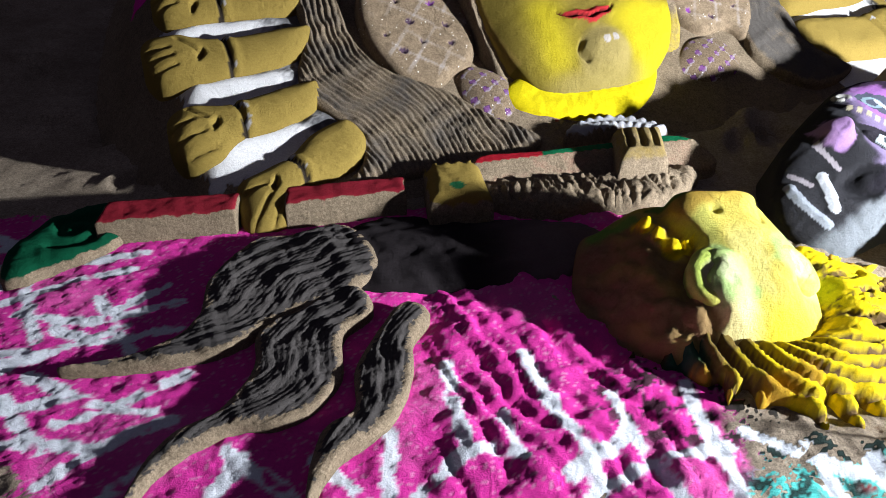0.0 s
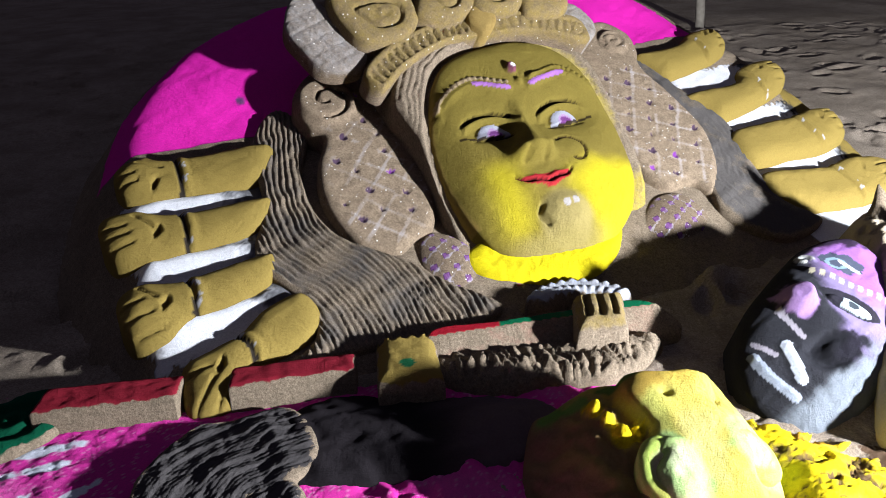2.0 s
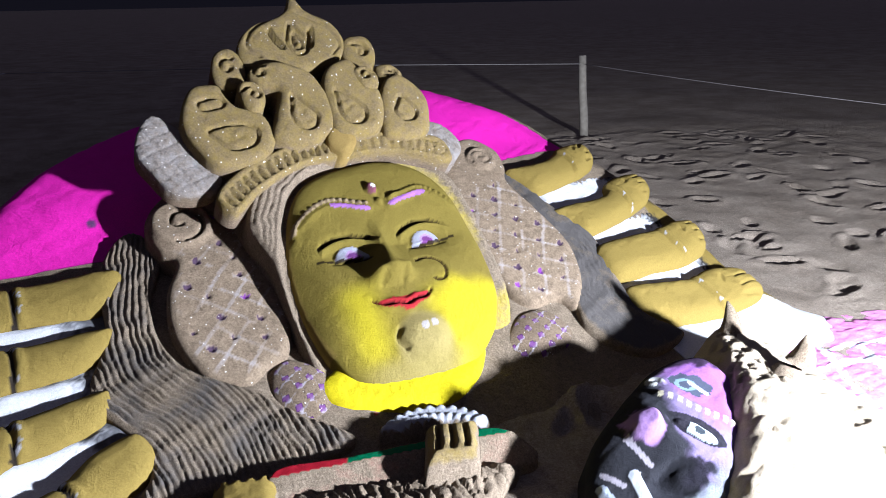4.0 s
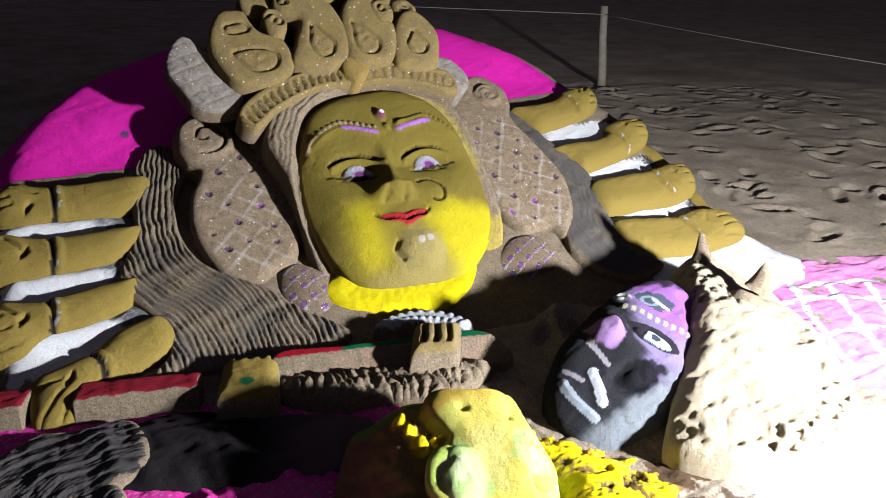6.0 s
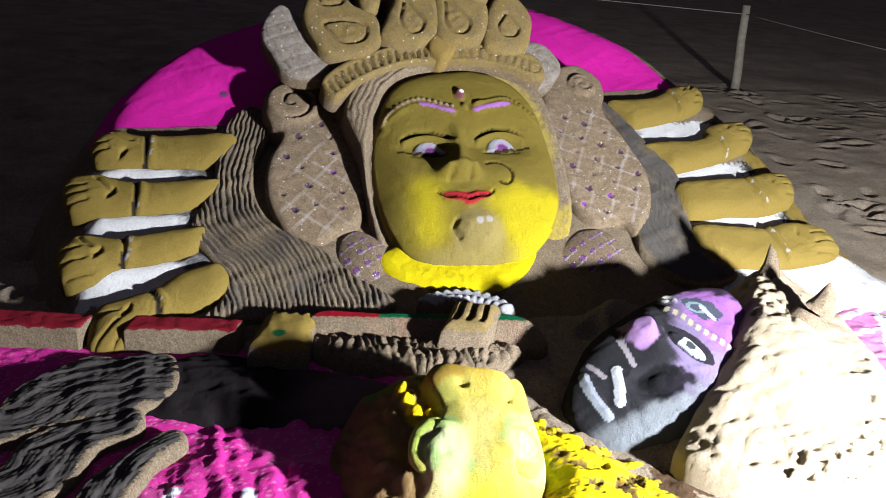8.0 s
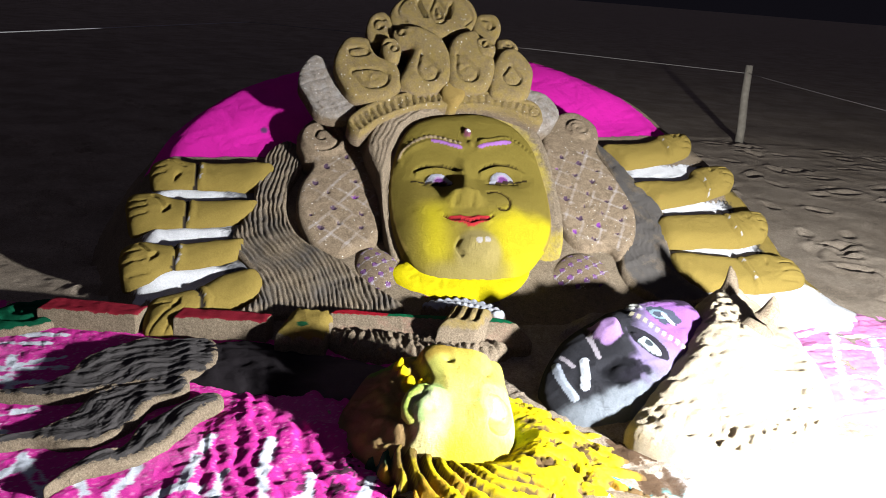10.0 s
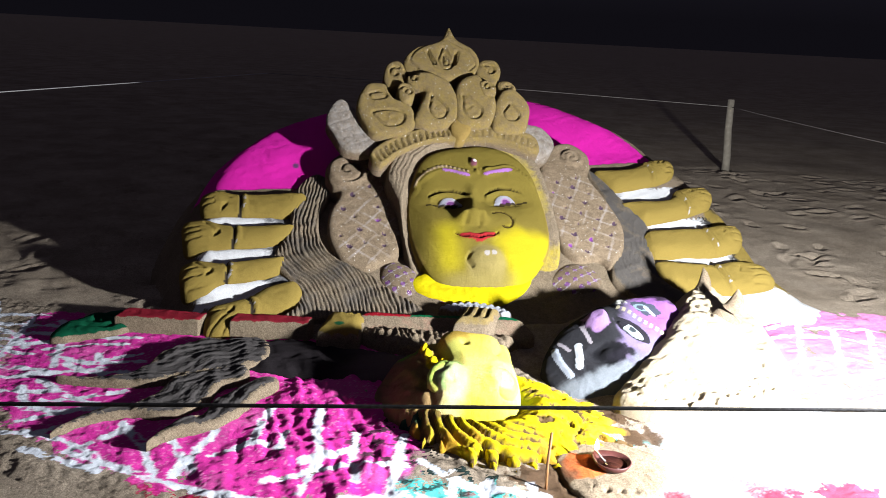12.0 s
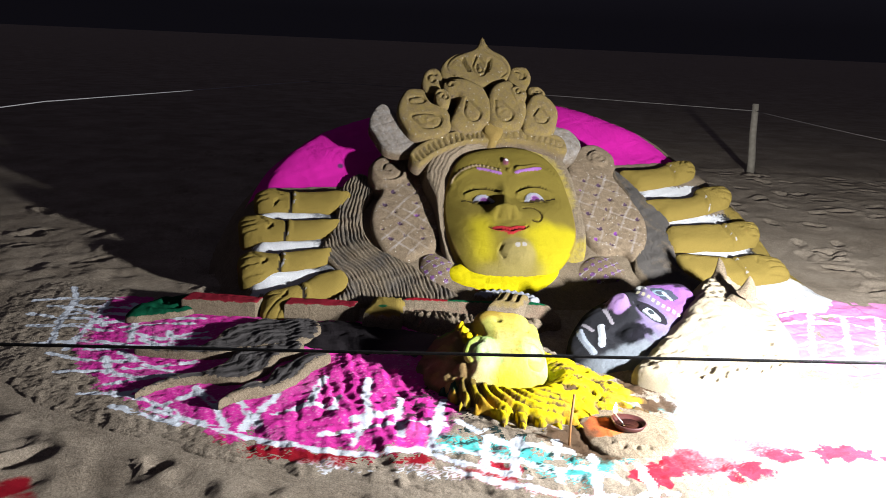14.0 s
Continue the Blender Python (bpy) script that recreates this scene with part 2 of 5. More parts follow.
def make_ground():
    def axis(lo, hi, step, far):
        mid = np.arange(lo, hi + step / 2, step)
        out = step * np.cumsum(1.17 ** np.arange(1, 60))
        out = out[out < far]
        return np.concatenate((lo - out[::-1], mid, hi + out))
    gx, gy = np.meshgrid(axis(-4.2, 5.6, 0.03, 600), axis(-0.6, 9.5, 0.03, 600), indexing="ij")
    x, y = gx.ravel(), gy.ravel()
    z = ground_height(x, y)
    near = (np.abs(x - 0.7) < 6) & (np.abs(y - 4.5) < 6)
    rough = np.zeros(x.shape)
    rng = random.Random(4)
    mask = np.ones(x.shape)
    d = nearest(x[near], y[near], CARPET)[0]
    mask[near] = np.where(within(x[near], y[near], CARPET), 0, smooth(0.0, 0.14, d))
    for _ in range(520):
        px, py, a = rng.uniform(-4.2, 5.6), rng.uniform(-0.6, 9.5), rng.uniform(0, 6.3)
        le, wi, de = rng.uniform(0.09, 0.16), rng.uniform(0.045, 0.075), rng.uniform(0.02, 0.05)
        k = np.nonzero((np.abs(x - px) < 0.4) & (np.abs(y - py) < 0.4))[0]
        u = (x[k] - px) * math.cos(a) + (y[k] - py) * math.sin(a)
        v = (y[k] - py) * math.cos(a) - (x[k] - px) * math.sin(a)
        r = np.hypot(u / le, v / wi) + 0.15 * waves(x[k], y[k], 0.08, a)
        rough[k] += -de * (1 - smooth(0.55, 1.05, r)) + 0.35 * de * np.exp(-((r - 1.3) / 0.3) ** 2)
    fade = smooth(7.5, 5.0, np.abs(x - 0.7)) * smooth(6.5, 4.8, np.abs(y - 4.5))
    calm = 0.35 + 0.65 * smooth(4.5, 2.5, y)
    rough += calm * (0.012 * waves(x, y, 0.11) + 0.014 * waves(x, y, 0.28, 5.0) + 0.005 * waves(x, y, 0.07, 3.0))
    z = z + np.clip(rough, -0.06, 0.05) * mask * fade
    nx, ny = gx.shape
    q = np.arange(nx * ny).reshape(nx, ny)
    quads = np.stack((q[:-1, :-1], q[1:, :-1], q[1:, 1:], q[:-1, 1:]), -1).reshape(-1, 4)
    paint = Paint(len(x))
    for cx, cy, r, c in ((-0.75, 0.40, 0.16, RED),):
        paint.lay(0.75 * smooth(r, 0.0, np.hypot(x - cx, y - cy) + 0.05 * waves(x, y, 0.05)), c)
    ob = mesh_object("ground", np.stack((x, y, z), 1), quads.tolist(), BEACH, paint.c)
    return tagged(ob, "trampled damp beach sand with many footprints", "sand", kind="structure")


make_ground()


# ---- the mound ----
def mound_height(u, v):
    ru = np.where(u > 0, 2.20 + 0.20 * smooth(0.75, 0.2, v), 1.98)
    rv = 1.68 + 0.36 * smooth(-1.0, 1.0, u)
    r = np.where(v > 1.15, np.hypot(u / ru, (v - 1.15) / rv), np.abs(u) / ru)
    slope = -0.05 + 0.43 * v + np.where(u < 0, 0.065 * smooth(1.5, 2.0, v) * smooth(-0.45, -0.85, u), 0.06 * smooth(2.05, 2.45, v) * smooth(0.4, 0.8, u))
    s = (v - 1.354) * math.sqrt(2)
    half = np.interp(s, [-1.2, -0.3, 0.1, 0.5, 0.75, 1.0], [0.30, 0.42, 0.46, 0.36, 0.20, 0.02])
    head = np.minimum(v - 0.444, 1.66 - 2.2 * (v - 2.02)) - 2.6 * np.clip(np.abs(u + 0.1 * smooth(0.6, -0.3, s)) - half, 0, 9)
    z = np.maximum(slope, head)
    z = z + 0.10 * smooth(0.45, 0.0, v) * smooth(1.2, 1.5, u)
    z = z - np.where(u < 0, 0.16, 0.08) * smooth(0.86, 1.02, r) ** 2
    return np.maximum(z - 2.6 * np.clip(r - 1, 0, 9), -0.08), r


def make_mound():
    res = 0.013
    gu, gv = np.meshgrid(np.arange(-2.7, 2.95, res), np.arange(-0.05, 3.75, res), indexing="ij")
    u, v = gu.ravel(), gv.ravel()
    z, r = mound_height(u, v)
    w = v / math.cos(SLOPE)
    for mid, low in ((1.24, 0), (0.88, 0), (0.53, 0.18)):
        z = z + 0.034 * np.exp(-((w - mid - low * (u + 1.7)) / 0.055) ** 2) * smooth(-1.90, -1.78, u) * smooth(-1.25, -1.4, u)
    z = z + 0.008 * waves(u, v, 0.13)
    p = Paint(len(u))
    j = 0.02 * waves(u, v, 0.05) + 0.035 * (np.random.default_rng(9).random(len(u)) - 0.5)
    p.lay(0.95 * smooth(1.0, 0.98, r + 0.3 * j + np.where(u < 0, 0.035 * smooth(1.7, 2.2, v) - 0.02, 0.025)) * ((u < -0.7) & (w > 1.66) | (u > 0.75) & (w > 2.0 + 0.06 * u)), PINK)
    p.lay(0.8 * smooth(0.03, 0.018, np.hypot(u + 1.19, w - 1.93)), (0.01, 0.08, 0.12))
    left, right = (u < -1.2) & (u > -1.87 + 0.02 * waves(u, v, 0.04)), (u > 1.25) & (u < 2.15)
    for lo, hi in ((1.14, 1.34), (0.78, 0.98), (0.40, 0.66)):
        tilt = 0.18 * (u + 1.7) if lo < 0.5 else 0
        band = smooth(lo - 0.03, lo, w - tilt + j) * smooth(hi + 0.03, hi, w - tilt + j) * left
        p.lay(0.95 * band, GREY)
        p.lay(0.97 * band * smooth(-1.34, -1.46, u + 2 * j), WHITE)
    for k, (lo, hi) in enumerate(((1.44, 1.72), (1.06, 1.30), (0.68, 0.86))):
        band = smooth(lo - 0.03, lo, w + j) * smooth(hi + 0.03, hi, w + j) * right
        p.lay(0.95 * band, CHAR)
        p.lay(0.95 * band * smooth(1.30, 1.38, u + j) * smooth(1.98, 1.90, u - 2 * j), WHITE)
    p.lay(0.97 * smooth(0.50, 0.46, w + j) * (u > 1.3) * smooth(1.07, 1.03, r + j), WHITE)
    p.lay(0.92 * smooth(1.98, 2.04, u + j) * smooth(0.46, 0.50, w + j) * smooth(1.66, 1.5, w + 0.8 * (u - 2.0) + j), OCHRE)
    p.lay(0.9 * smooth(0.3, 0.36, w + j) * smooth(0.62, 0.5, w + j) * (np.abs(u + 0.30) < 0.2) * smooth(0.2, 0.6, waves(u, v, 0.12)), (0.30, 0.06, 0.06))
    verts = FOOT + u[:, None] * ACROSS + v[:, None] * AWAY + z[:, None] * UP
    nx, ny = gu.shape
    q = np.arange(nx * ny).reshape(nx, ny)
    quads = np.stack((q[:-1, :-1], q[1:, :-1], q[1:, 1:], q[:-1, 1:]), -1).reshape(-1, 4)
    quads = quads[(z[quads] > -0.075).any(1) & (r[quads] < 1.12).all(1)]
    ob = mesh_object("sand_mound", verts, quads.tolist(), SAND, p.c)
    return tagged(ob, "sloping sand mound dusted with bright pink and white powder", "sand mound", kind="structure")


make_mound()


# ---- the many-armed figure carved on the slope ----
figure = root("sand_sculpture", FOOT + 0.3 * AWAY, "many-armed sand figure with yellow face and tall crown", "sand sculpture")


# ---- hair panels on the slope ----
def strands(flow, pitch, depth, wob=0.35, seed=0.0):
    """Combed grooves that run along a flow line."""
    line = rounded(flow, 10, False)

    def shape(x, y, d):
        r, cx, cy, al = nearest(x, y, line, False)
        i = np.clip((al * (len(line) - 1)).astype(int), 0, len(line) - 2)
        t = line[i + 1] - line[i]
        side = np.sign(t[:, 0] * (y - cy) - t[:, 1] * (x - cx)) * r
        ph = side / pitch * 2 * math.pi + wob * 6 * waves(x, y, 0.22, seed) + 1.1 * waves(x, y, 0.07, seed + 1) + 0.6 * waves(x, y, 0.035, seed + 2)
        fade = 0.80 + 0.25 * waves(x, y, 0.25, seed + 4)
        return depth * fade * (np.abs(np.sin(ph / 2)) ** 0.75 - 0.65 + 0.10 * np.sin(ph * 1.37 + 2 * waves(x, y, 0.12))) * np.clip(d / 0.02, 0, 1) + 0.012 * waves(x, y, 0.16, seed)
    return shape


def hair_paint(amount, tone=GREY):
    def paint(x, y, d, h):
        p = Paint(len(x))
        p.lay(amount * (0.75 + 0.25 * waves(x, y, 0.09)) * smooth(0.0, 0.03, d), tone)
        return p
    return paint


HAIR = (0.135, 0.122, 0.110)
ob = relief("hair_panel", BASE, [(-1.01, 1.80), (-0.93, 1.60), (-1.04, 1.31), (-1.06, 1.05), (-0.98, 0.83), (-0.78, 0.66), (-0.62, 0.46), (-0.46, 0.26), (-0.73, 0.21), (-1.0, 0.22), (-1.28, 0.22), (-1.44, 0.22), (-1.26, 0.32), (-1.24, 0.52), (-1.36, 0.74), (-1.36, 0.90), (-1.26, 1.14), (-1.24, 1.51), (-1.12, 1.75)],
            0.05, 0.05, depth=0.12, res=0.0058, shape=strands([(-1.08, 1.9), (-1.12, 1.55), (-1.2, 1.2), (-1.18, 0.85), (-1.02, 0.55), (-0.95, 0.15)], 0.027, 0.024, 0.6), paint=hair_paint(0.40, HAIR), parent=figure)
ob["label"] = "combed wavy grey hair panel"
ob = relief("hair_panel", BASE, [(1.18, 1.95), (1.28, 1.75), (1.35, 1.42), (1.42, 1.14), (1.32, 0.80), (1.30, 0.52), (1.40, 0.33), (1.10, 0.28), (0.92, 0.50), (0.98, 0.75), (1.14, 1.05), (1.17, 1.6)],
            0.05, 0.05, depth=0.12, shape=strands([(1.22, 2.0), (1.26, 1.5), (1.28, 1.1), (1.15, 0.7), (1.22, 0.2)], 0.030, 0.012, 0.6, seed=3.0), paint=hair_paint(0.66, HAIR), parent=figure)
ob["label"] = "brushed grey hair panel"


# ---- arms ----
def arm(outline, wrist, fingers, hollow, label, palm):
    level = sum(b for a, b in outline) / len(outline)
    outline = [(a, level + 0.84 * (b - level) + 0.018) for a, b in outline]

    def shape(x, y, d):
        g = -0.016 * stroke(x, y, wrist, 0.013) + 0.012 * stroke(x, y, [(a + 0.03, b) for a, b in wrist], 0.025)
        for f in fingers:
            g = g - 0.020 * stroke(x, y, f, 0.012)
        g = g - (0.045 if hollow[0] < 0 else 0.012) * smooth(0.040, 0.016, np.abs(x - hollow[0] - 0.4 * (y - hollow[1])) * 1.7 + np.abs(y - hollow[1]) * 0.8 + 0.006 * waves(x, y, 0.02))
        return g + 0.015 * smooth(0.12, 0.02, np.hypot(x - palm[0], y - palm[1])) + 0.004 * waves(x, y, 0.09)

    def paint(x, y, d, h):
        p = Paint(len(x), OCHRE, 0.92)
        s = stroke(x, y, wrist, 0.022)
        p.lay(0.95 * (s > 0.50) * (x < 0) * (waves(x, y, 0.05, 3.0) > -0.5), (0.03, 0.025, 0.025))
        p.lay(0.9 * (stroke(x, y, [(a + 0.022, b) for a, b in wrist], 0.02) > 0.45) * (waves(x, y, 0.025) > 0.45), (0.6, 0.6, 0.62))
        return p
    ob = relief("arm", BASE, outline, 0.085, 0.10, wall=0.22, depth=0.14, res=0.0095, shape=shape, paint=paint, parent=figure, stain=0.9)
    ob["label"] = label
    return ob


LEFT_LABEL = "ochre-dusted sand forearm with clenched fist and banded wrist"
arm([(-1.15, 1.55), (-1.20, 1.313), (-1.325, 1.237), (-1.59, 1.242), (-1.719, 1.225), (-1.84, 1.28), (-1.865, 1.486), (-1.733, 1.586), (-1.596, 1.53)],
    [(-1.60, 1.55), (-1.59, 1.40), (-1.60, 1.22)], [[(-1.86, 1.42), (-1.78, 1.42)], [(-1.86, 1.36), (-1.77, 1.37)], [(-1.76, 1.50), (-1.70, 1.46), (-1.66, 1.44)]], (-1.70, 1.35), LEFT_LABEL, (-1.76, 1.42))
arm([(-1.24, 1.172), (-1.284, 1.012), (-1.409, 0.919), (-1.632, 0.877), (-1.8, 0.87), (-1.935, 0.94), (-1.965, 1.176), (-1.819, 1.229), (-1.64, 1.155)],
    [(-1.645, 1.18), (-1.625, 1.05), (-1.64, 0.86)], [[(-1.96, 1.10), (-1.86, 1.09)], [(-1.96, 1.04), (-1.85, 1.04)], [(-1.95, 0.98), (-1.84, 0.99)], [(-1.82, 1.15), (-1.75, 1.06)]], (-1.74, 1.03), LEFT_LABEL, (-1.82, 1.06))
arm([(-1.31, 0.836), (-1.344, 0.667), (-1.508, 0.558), (-1.668, 0.522), (-1.796, 0.427), (-1.92, 0.471), (-1.95, 0.701), (-1.841, 0.792), (-1.676, 0.765)],
    [(-1.685, 0.79), (-1.66, 0.65), (-1.68, 0.50)], [[(-1.95, 0.64), (-1.85, 0.66)], [(-1.94, 0.57), (-1.82, 0.59)], [(-1.90, 0.50), (-1.79, 0.52)], [(-1.86, 0.74), (-1.80, 0.66)]], (-1.77, 0.62), LEFT_LABEL, (-1.84, 0.62))
arm([(-1.25, 0.60), (-1.20, 0.445), (-1.29, 0.311), (-1.484, 0.237), (-1.52, 0.192), (-1.575, 0.07), (-1.692, 0.03), (-1.78, 0.084), (-1.766, 0.307), (-1.64, 0.383), (-1.529, 0.429), (-1.414, 0.545)],
    [(-1.56, 0.42), (-1.51, 0.33), (-1.50, 0.22)], [[(-1.76, 0.10), (-1.66, 0.22)], [(-1.71, 0.06), (-1.62, 0.19)], [(-1.65, 0.05), (-1.59, 0.16)], [(-1.75, 0.26), (-1.66, 0.28)]], (-1.63, 0.27), "ochre-dusted sand forearm whose fist grips the spear shaft", (-1.66, 0.2))
RIGHT_LABEL = "ochre-dusted sand forearm with fist resting on the slope"
arm([(1.24, 1.89), (1.554, 1.935), (1.76, 2.08), (1.95, 2.11), (1.99, 1.98), (1.89, 1.803), (1.646, 1.679), (1.361, 1.594), (1.27, 1.716)],
    [(1.69, 2.05), (1.70, 1.90), (1.69, 1.70)], [[(1.93, 2.06), (1.86, 1.98)], [(1.97, 1.98), (1.88, 1.92)], [(1.93, 1.9), (1.85, 1.86)]], (1.82, 1.99), RIGHT_LABEL, (1.86, 1.95))
arm([(1.30, 1.43), (1.723, 1.496), (1.86, 1.656), (2.10, 1.70), (2.15, 1.56), (2.047, 1.389), (1.822, 1.27), (1.433, 1.134), (1.344, 1.253)],
    [(1.80, 1.60), (1.82, 1.45), (1.82, 1.25)], [[(2.12, 1.62), (2.02, 1.58)], [(2.13, 1.55), (2.02, 1.52)], [(2.09, 1.47), (2.0, 1.45)]], (1.95, 1.57), RIGHT_LABEL, (2.0, 1.52))
arm([(1.37, 1.075), (1.813, 1.125), (1.996, 1.17), (2.149, 1.147), (2.15, 1.0), (2.055, 0.841), (1.858, 0.767), (1.621, 0.758), (1.321, 0.764)],
    [(1.83, 1.14), (1.82, 0.95), (1.85, 0.76)], [[(2.15, 1.10), (2.04, 1.07)], [(2.15, 1.03), (2.04, 1.0)], [(2.12, 0.95), (2.03, 0.93)]], (1.98, 1.04), RIGHT_LABEL, (2.02, 1.0))
arm([(1.30, 0.73), (1.715, 0.686), (1.909, 0.73), (2.11, 0.669), (2.15, 0.53), (2.109, 0.405), (1.903, 0.345), (1.563, 0.332), (1.31, 0.437)],
    [(1.73, 0.70), (1.72, 0.55), (1.74, 0.33)], [[(2.13, 0.60), (1.98, 0.58)], [(2.14, 0.53), (1.97, 0.51)], [(2.10, 0.45), (1.95, 0.45)]], (1.9, 0.6), "ochre-dusted sand forearm beside bright white powder", (2.0, 0.52))


# ---- ear panels, roundels ----
def spiral(cx, cy, r, turns, start, flip=1):
    k = np.linspace(0, 1, int(22 * turns))
    a = radians(start) + flip * k * turns * 2 * math.pi
    return np.stack((cx + r * (1 - 0.85 * k) * np.cos(a), cy + r * (1 - 0.85 * k) * np.sin(a)), 1)


def ear(outline, coil, net, gems, top, label):
    line = spiral(*coil)

    def shape(x, y, d):
        dist = nearest(x, y, line, False)[0]
        r = np.hypot(x - coil[0], y - coil[1])
        g = -(0.036 if coil[2] > 0.1 else 0.012) * smooth(0.012, 0.004, dist) + 0.03 * smooth(coil[2] * 1.3, coil[2] * 1.0, r)
        for gx, gy in gems:
            g = g - 0.012 * smooth(0.022, 0.008, np.hypot(x - gx, y - gy))
        return g + 0.003 * waves(x, y, 0.1)

    def paint(x, y, d, h):
        p = Paint(len(x), (0.42, 0.32, 0.21), 0.3)
        body = smooth(0.015, 0.04, d) * (y < top)
        for a, pitch, off in net:
            k = (x * math.cos(a) + y * math.sin(a) + off + 0.008 * waves(x, y, 0.2)) / pitch
            p.lay(0.17 * body * (waves(x, y, 0.10, pitch * 40) > -0.35) * (np.abs(k - np.round(k)) * pitch < 0.0085) * (0.75 + 0.45 * waves(x, y, 0.12)), (0.50, 0.47, 0.48))
        for i, (gx, gy) in enumerate(gems):
            r = np.hypot(x - gx, y - gy)
            p.lay(0.92 * (r + 0.006 * waves(x, y, 0.012) < 0.010 + 0.005 * (i % 3)), (0.10, 0.06, 0.10) if i % 7 else (0.24, 0.06, 0.34))
        return p
    ob = relief("ear_panel", lift(EARS, -0.10), outline, 0.10, 0.05, wall=0.65, depth=0.22, res=0.0095, shape=shape, paint=paint, material=GLIT, parent=figure)
    ob["label"] = label
    return ob


def gem_grid(outline, a, px, py, ox, oy, margin=0.05, top=9.0):
    line, out = rounded(outline, 6), []
    for i in range(-14, 15):
        for k in range(-14, 15):
            x, y = ox + i * px * math.cos(a) - k * py * math.sin(a), oy + i * px * math.sin(a) + k * py * math.cos(a)
            q = np.array([x]), np.array([y])
            if within(*q, line)[0] and nearest(*q, line)[0][0] > margin and y < top:
                out.append((x, y))
    return out


EAR_L = [(-0.855, 1.905), (-0.715, 1.895), (-0.585, 1.76), (-0.515, 1.573), (-0.480, 1.30), (-0.49, 1.045), (-0.56, 0.833), (-0.667, 0.785), (-0.772, 0.729), (-0.929, 0.812), (-1.005, 1.046), (-0.985, 1.27), (-0.900, 1.455), (-0.955, 1.55), (-0.985, 1.73)]
EAR_R = [(0.835, 2.021), (1.00, 2.075), (1.12, 1.95), (1.11, 1.80), (1.06, 1.665), (1.116, 1.447), (1.172, 1.149), (1.11, 0.897), (0.956, 0.695), (0.898, 0.797), (0.724, 0.788), (0.647, 0.921), (0.627, 1.213), (0.634, 1.527), (0.701, 1.815)]
GEMS_L = [(-0.677, 1.695), (-0.684, 1.521), (-0.814, 1.429), (-0.645, 1.424), (-0.646, 1.31), (-0.888, 1.287), (-0.817, 1.214), (-0.658, 1.172), (-0.791, 1.084), (-0.926, 1.03), (-0.625, 1.038), (-0.874, 0.926), (-0.768, 0.967), (-0.639, 0.931)]
ear(EAR_L, (-0.825, 1.675, 0.125, 1.05, 250, 1), ((radians(48), 0.105, 0.0), (radians(-42), 0.115, 0.05)), GEMS_L, 1.52, "large brown ear panel with spiral scroll and purple gems")
ear(EAR_R, (0.967, 1.86, 0.075, 1.4, 200, -1), ((radians(62), 0.125, 0.0), (radians(-28), 0.125, 0.03)), gem_grid(EAR_R, radians(-28), 0.125, 0.125, 0.88, 1.25, top=1.68), 1.66, "glittered ear panel with spiral scroll and purple gems")


def roundel(outline, label):
    c = np.mean(outline, 0)

    def shape(x, y, d):
        return 0.03 * smooth(0.16, 0.0, np.hypot(x - c[0], y - c[1]))

    def paint(x, y, d, h):
        p = Paint(len(x))
        for a in (0.5, -1.0):
            k = (x * math.cos(a) + y * math.sin(a)) / 0.07
            p.lay(0.36 * (np.abs(k - np.round(k)) * 0.07 < 0.006) * smooth(0.01, 0.03, d) * (0.8 + 0.4 * waves(x, y, 0.1)), (0.5, 0.46, 0.47))
            kk = (x * math.cos(a + 1.57) + y * math.sin(a + 1.57)) / 0.07
            p.lay(0.9 * (np.hypot(k - np.round(k), kk - np.round(kk)) < 0.22) * (a > 0) * smooth(0.01, 0.03, d), (0.2, 0.08, 0.24))
        return p
    ob = relief("ear_roundel", lift(EARS, -0.11), outline, 0.10, 0.09, wall=0.5, depth=0.12, res=0.0095, shape=shape, paint=paint, material=GLIT, parent=figure)
    ob["label"] = label
    return ob


roundel([(-0.567, 0.814), (-0.439, 0.727), (-0.418, 0.588), (-0.485, 0.462), (-0.572, 0.421), (-0.666, 0.51), (-0.699, 0.661), (-0.656, 0.778)], "oval glittered roundel with purple studs")
roundel([(0.457, 0.539), (0.497, 0.66), (0.629, 0.765), (0.779, 0.763), (0.858, 0.653), (0.85, 0.522), (0.681, 0.413), (0.516, 0.429)], "half-shaded roundel with scored net lines")


# ---- head: hair frame, face, crown ----
FRAME = [(-0.58, -0.34), (-0.46, -0.11), (-0.25, 0.0), (-0.03, 0.02), (0.26, 0.0), (0.48, -0.08), (0.58, -0.25), (0.62, -0.55), (0.62, -0.9), (0.53, -1.17), (0.34, -1.40), (-0.05, -1.50), (-0.36, -1.42), (-0.48, -1.10), (-0.512, -0.87), (-0.525, -0.58)]
FACE = [(0.023, -0.10), (-0.30, -0.22), (-0.44, -0.52), (-0.465, -0.837), (-0.42, -1.08), (-0.296, -1.26), (-0.074, -1.33), (0.203, -1.29), (0.41, -1.13), (0.52, -0.90), (0.52, -0.568), (0.45, -0.29), (0.283, -0.13)]
face_line, frame_line = rounded(FACE, 10), rounded(FRAME, 10)


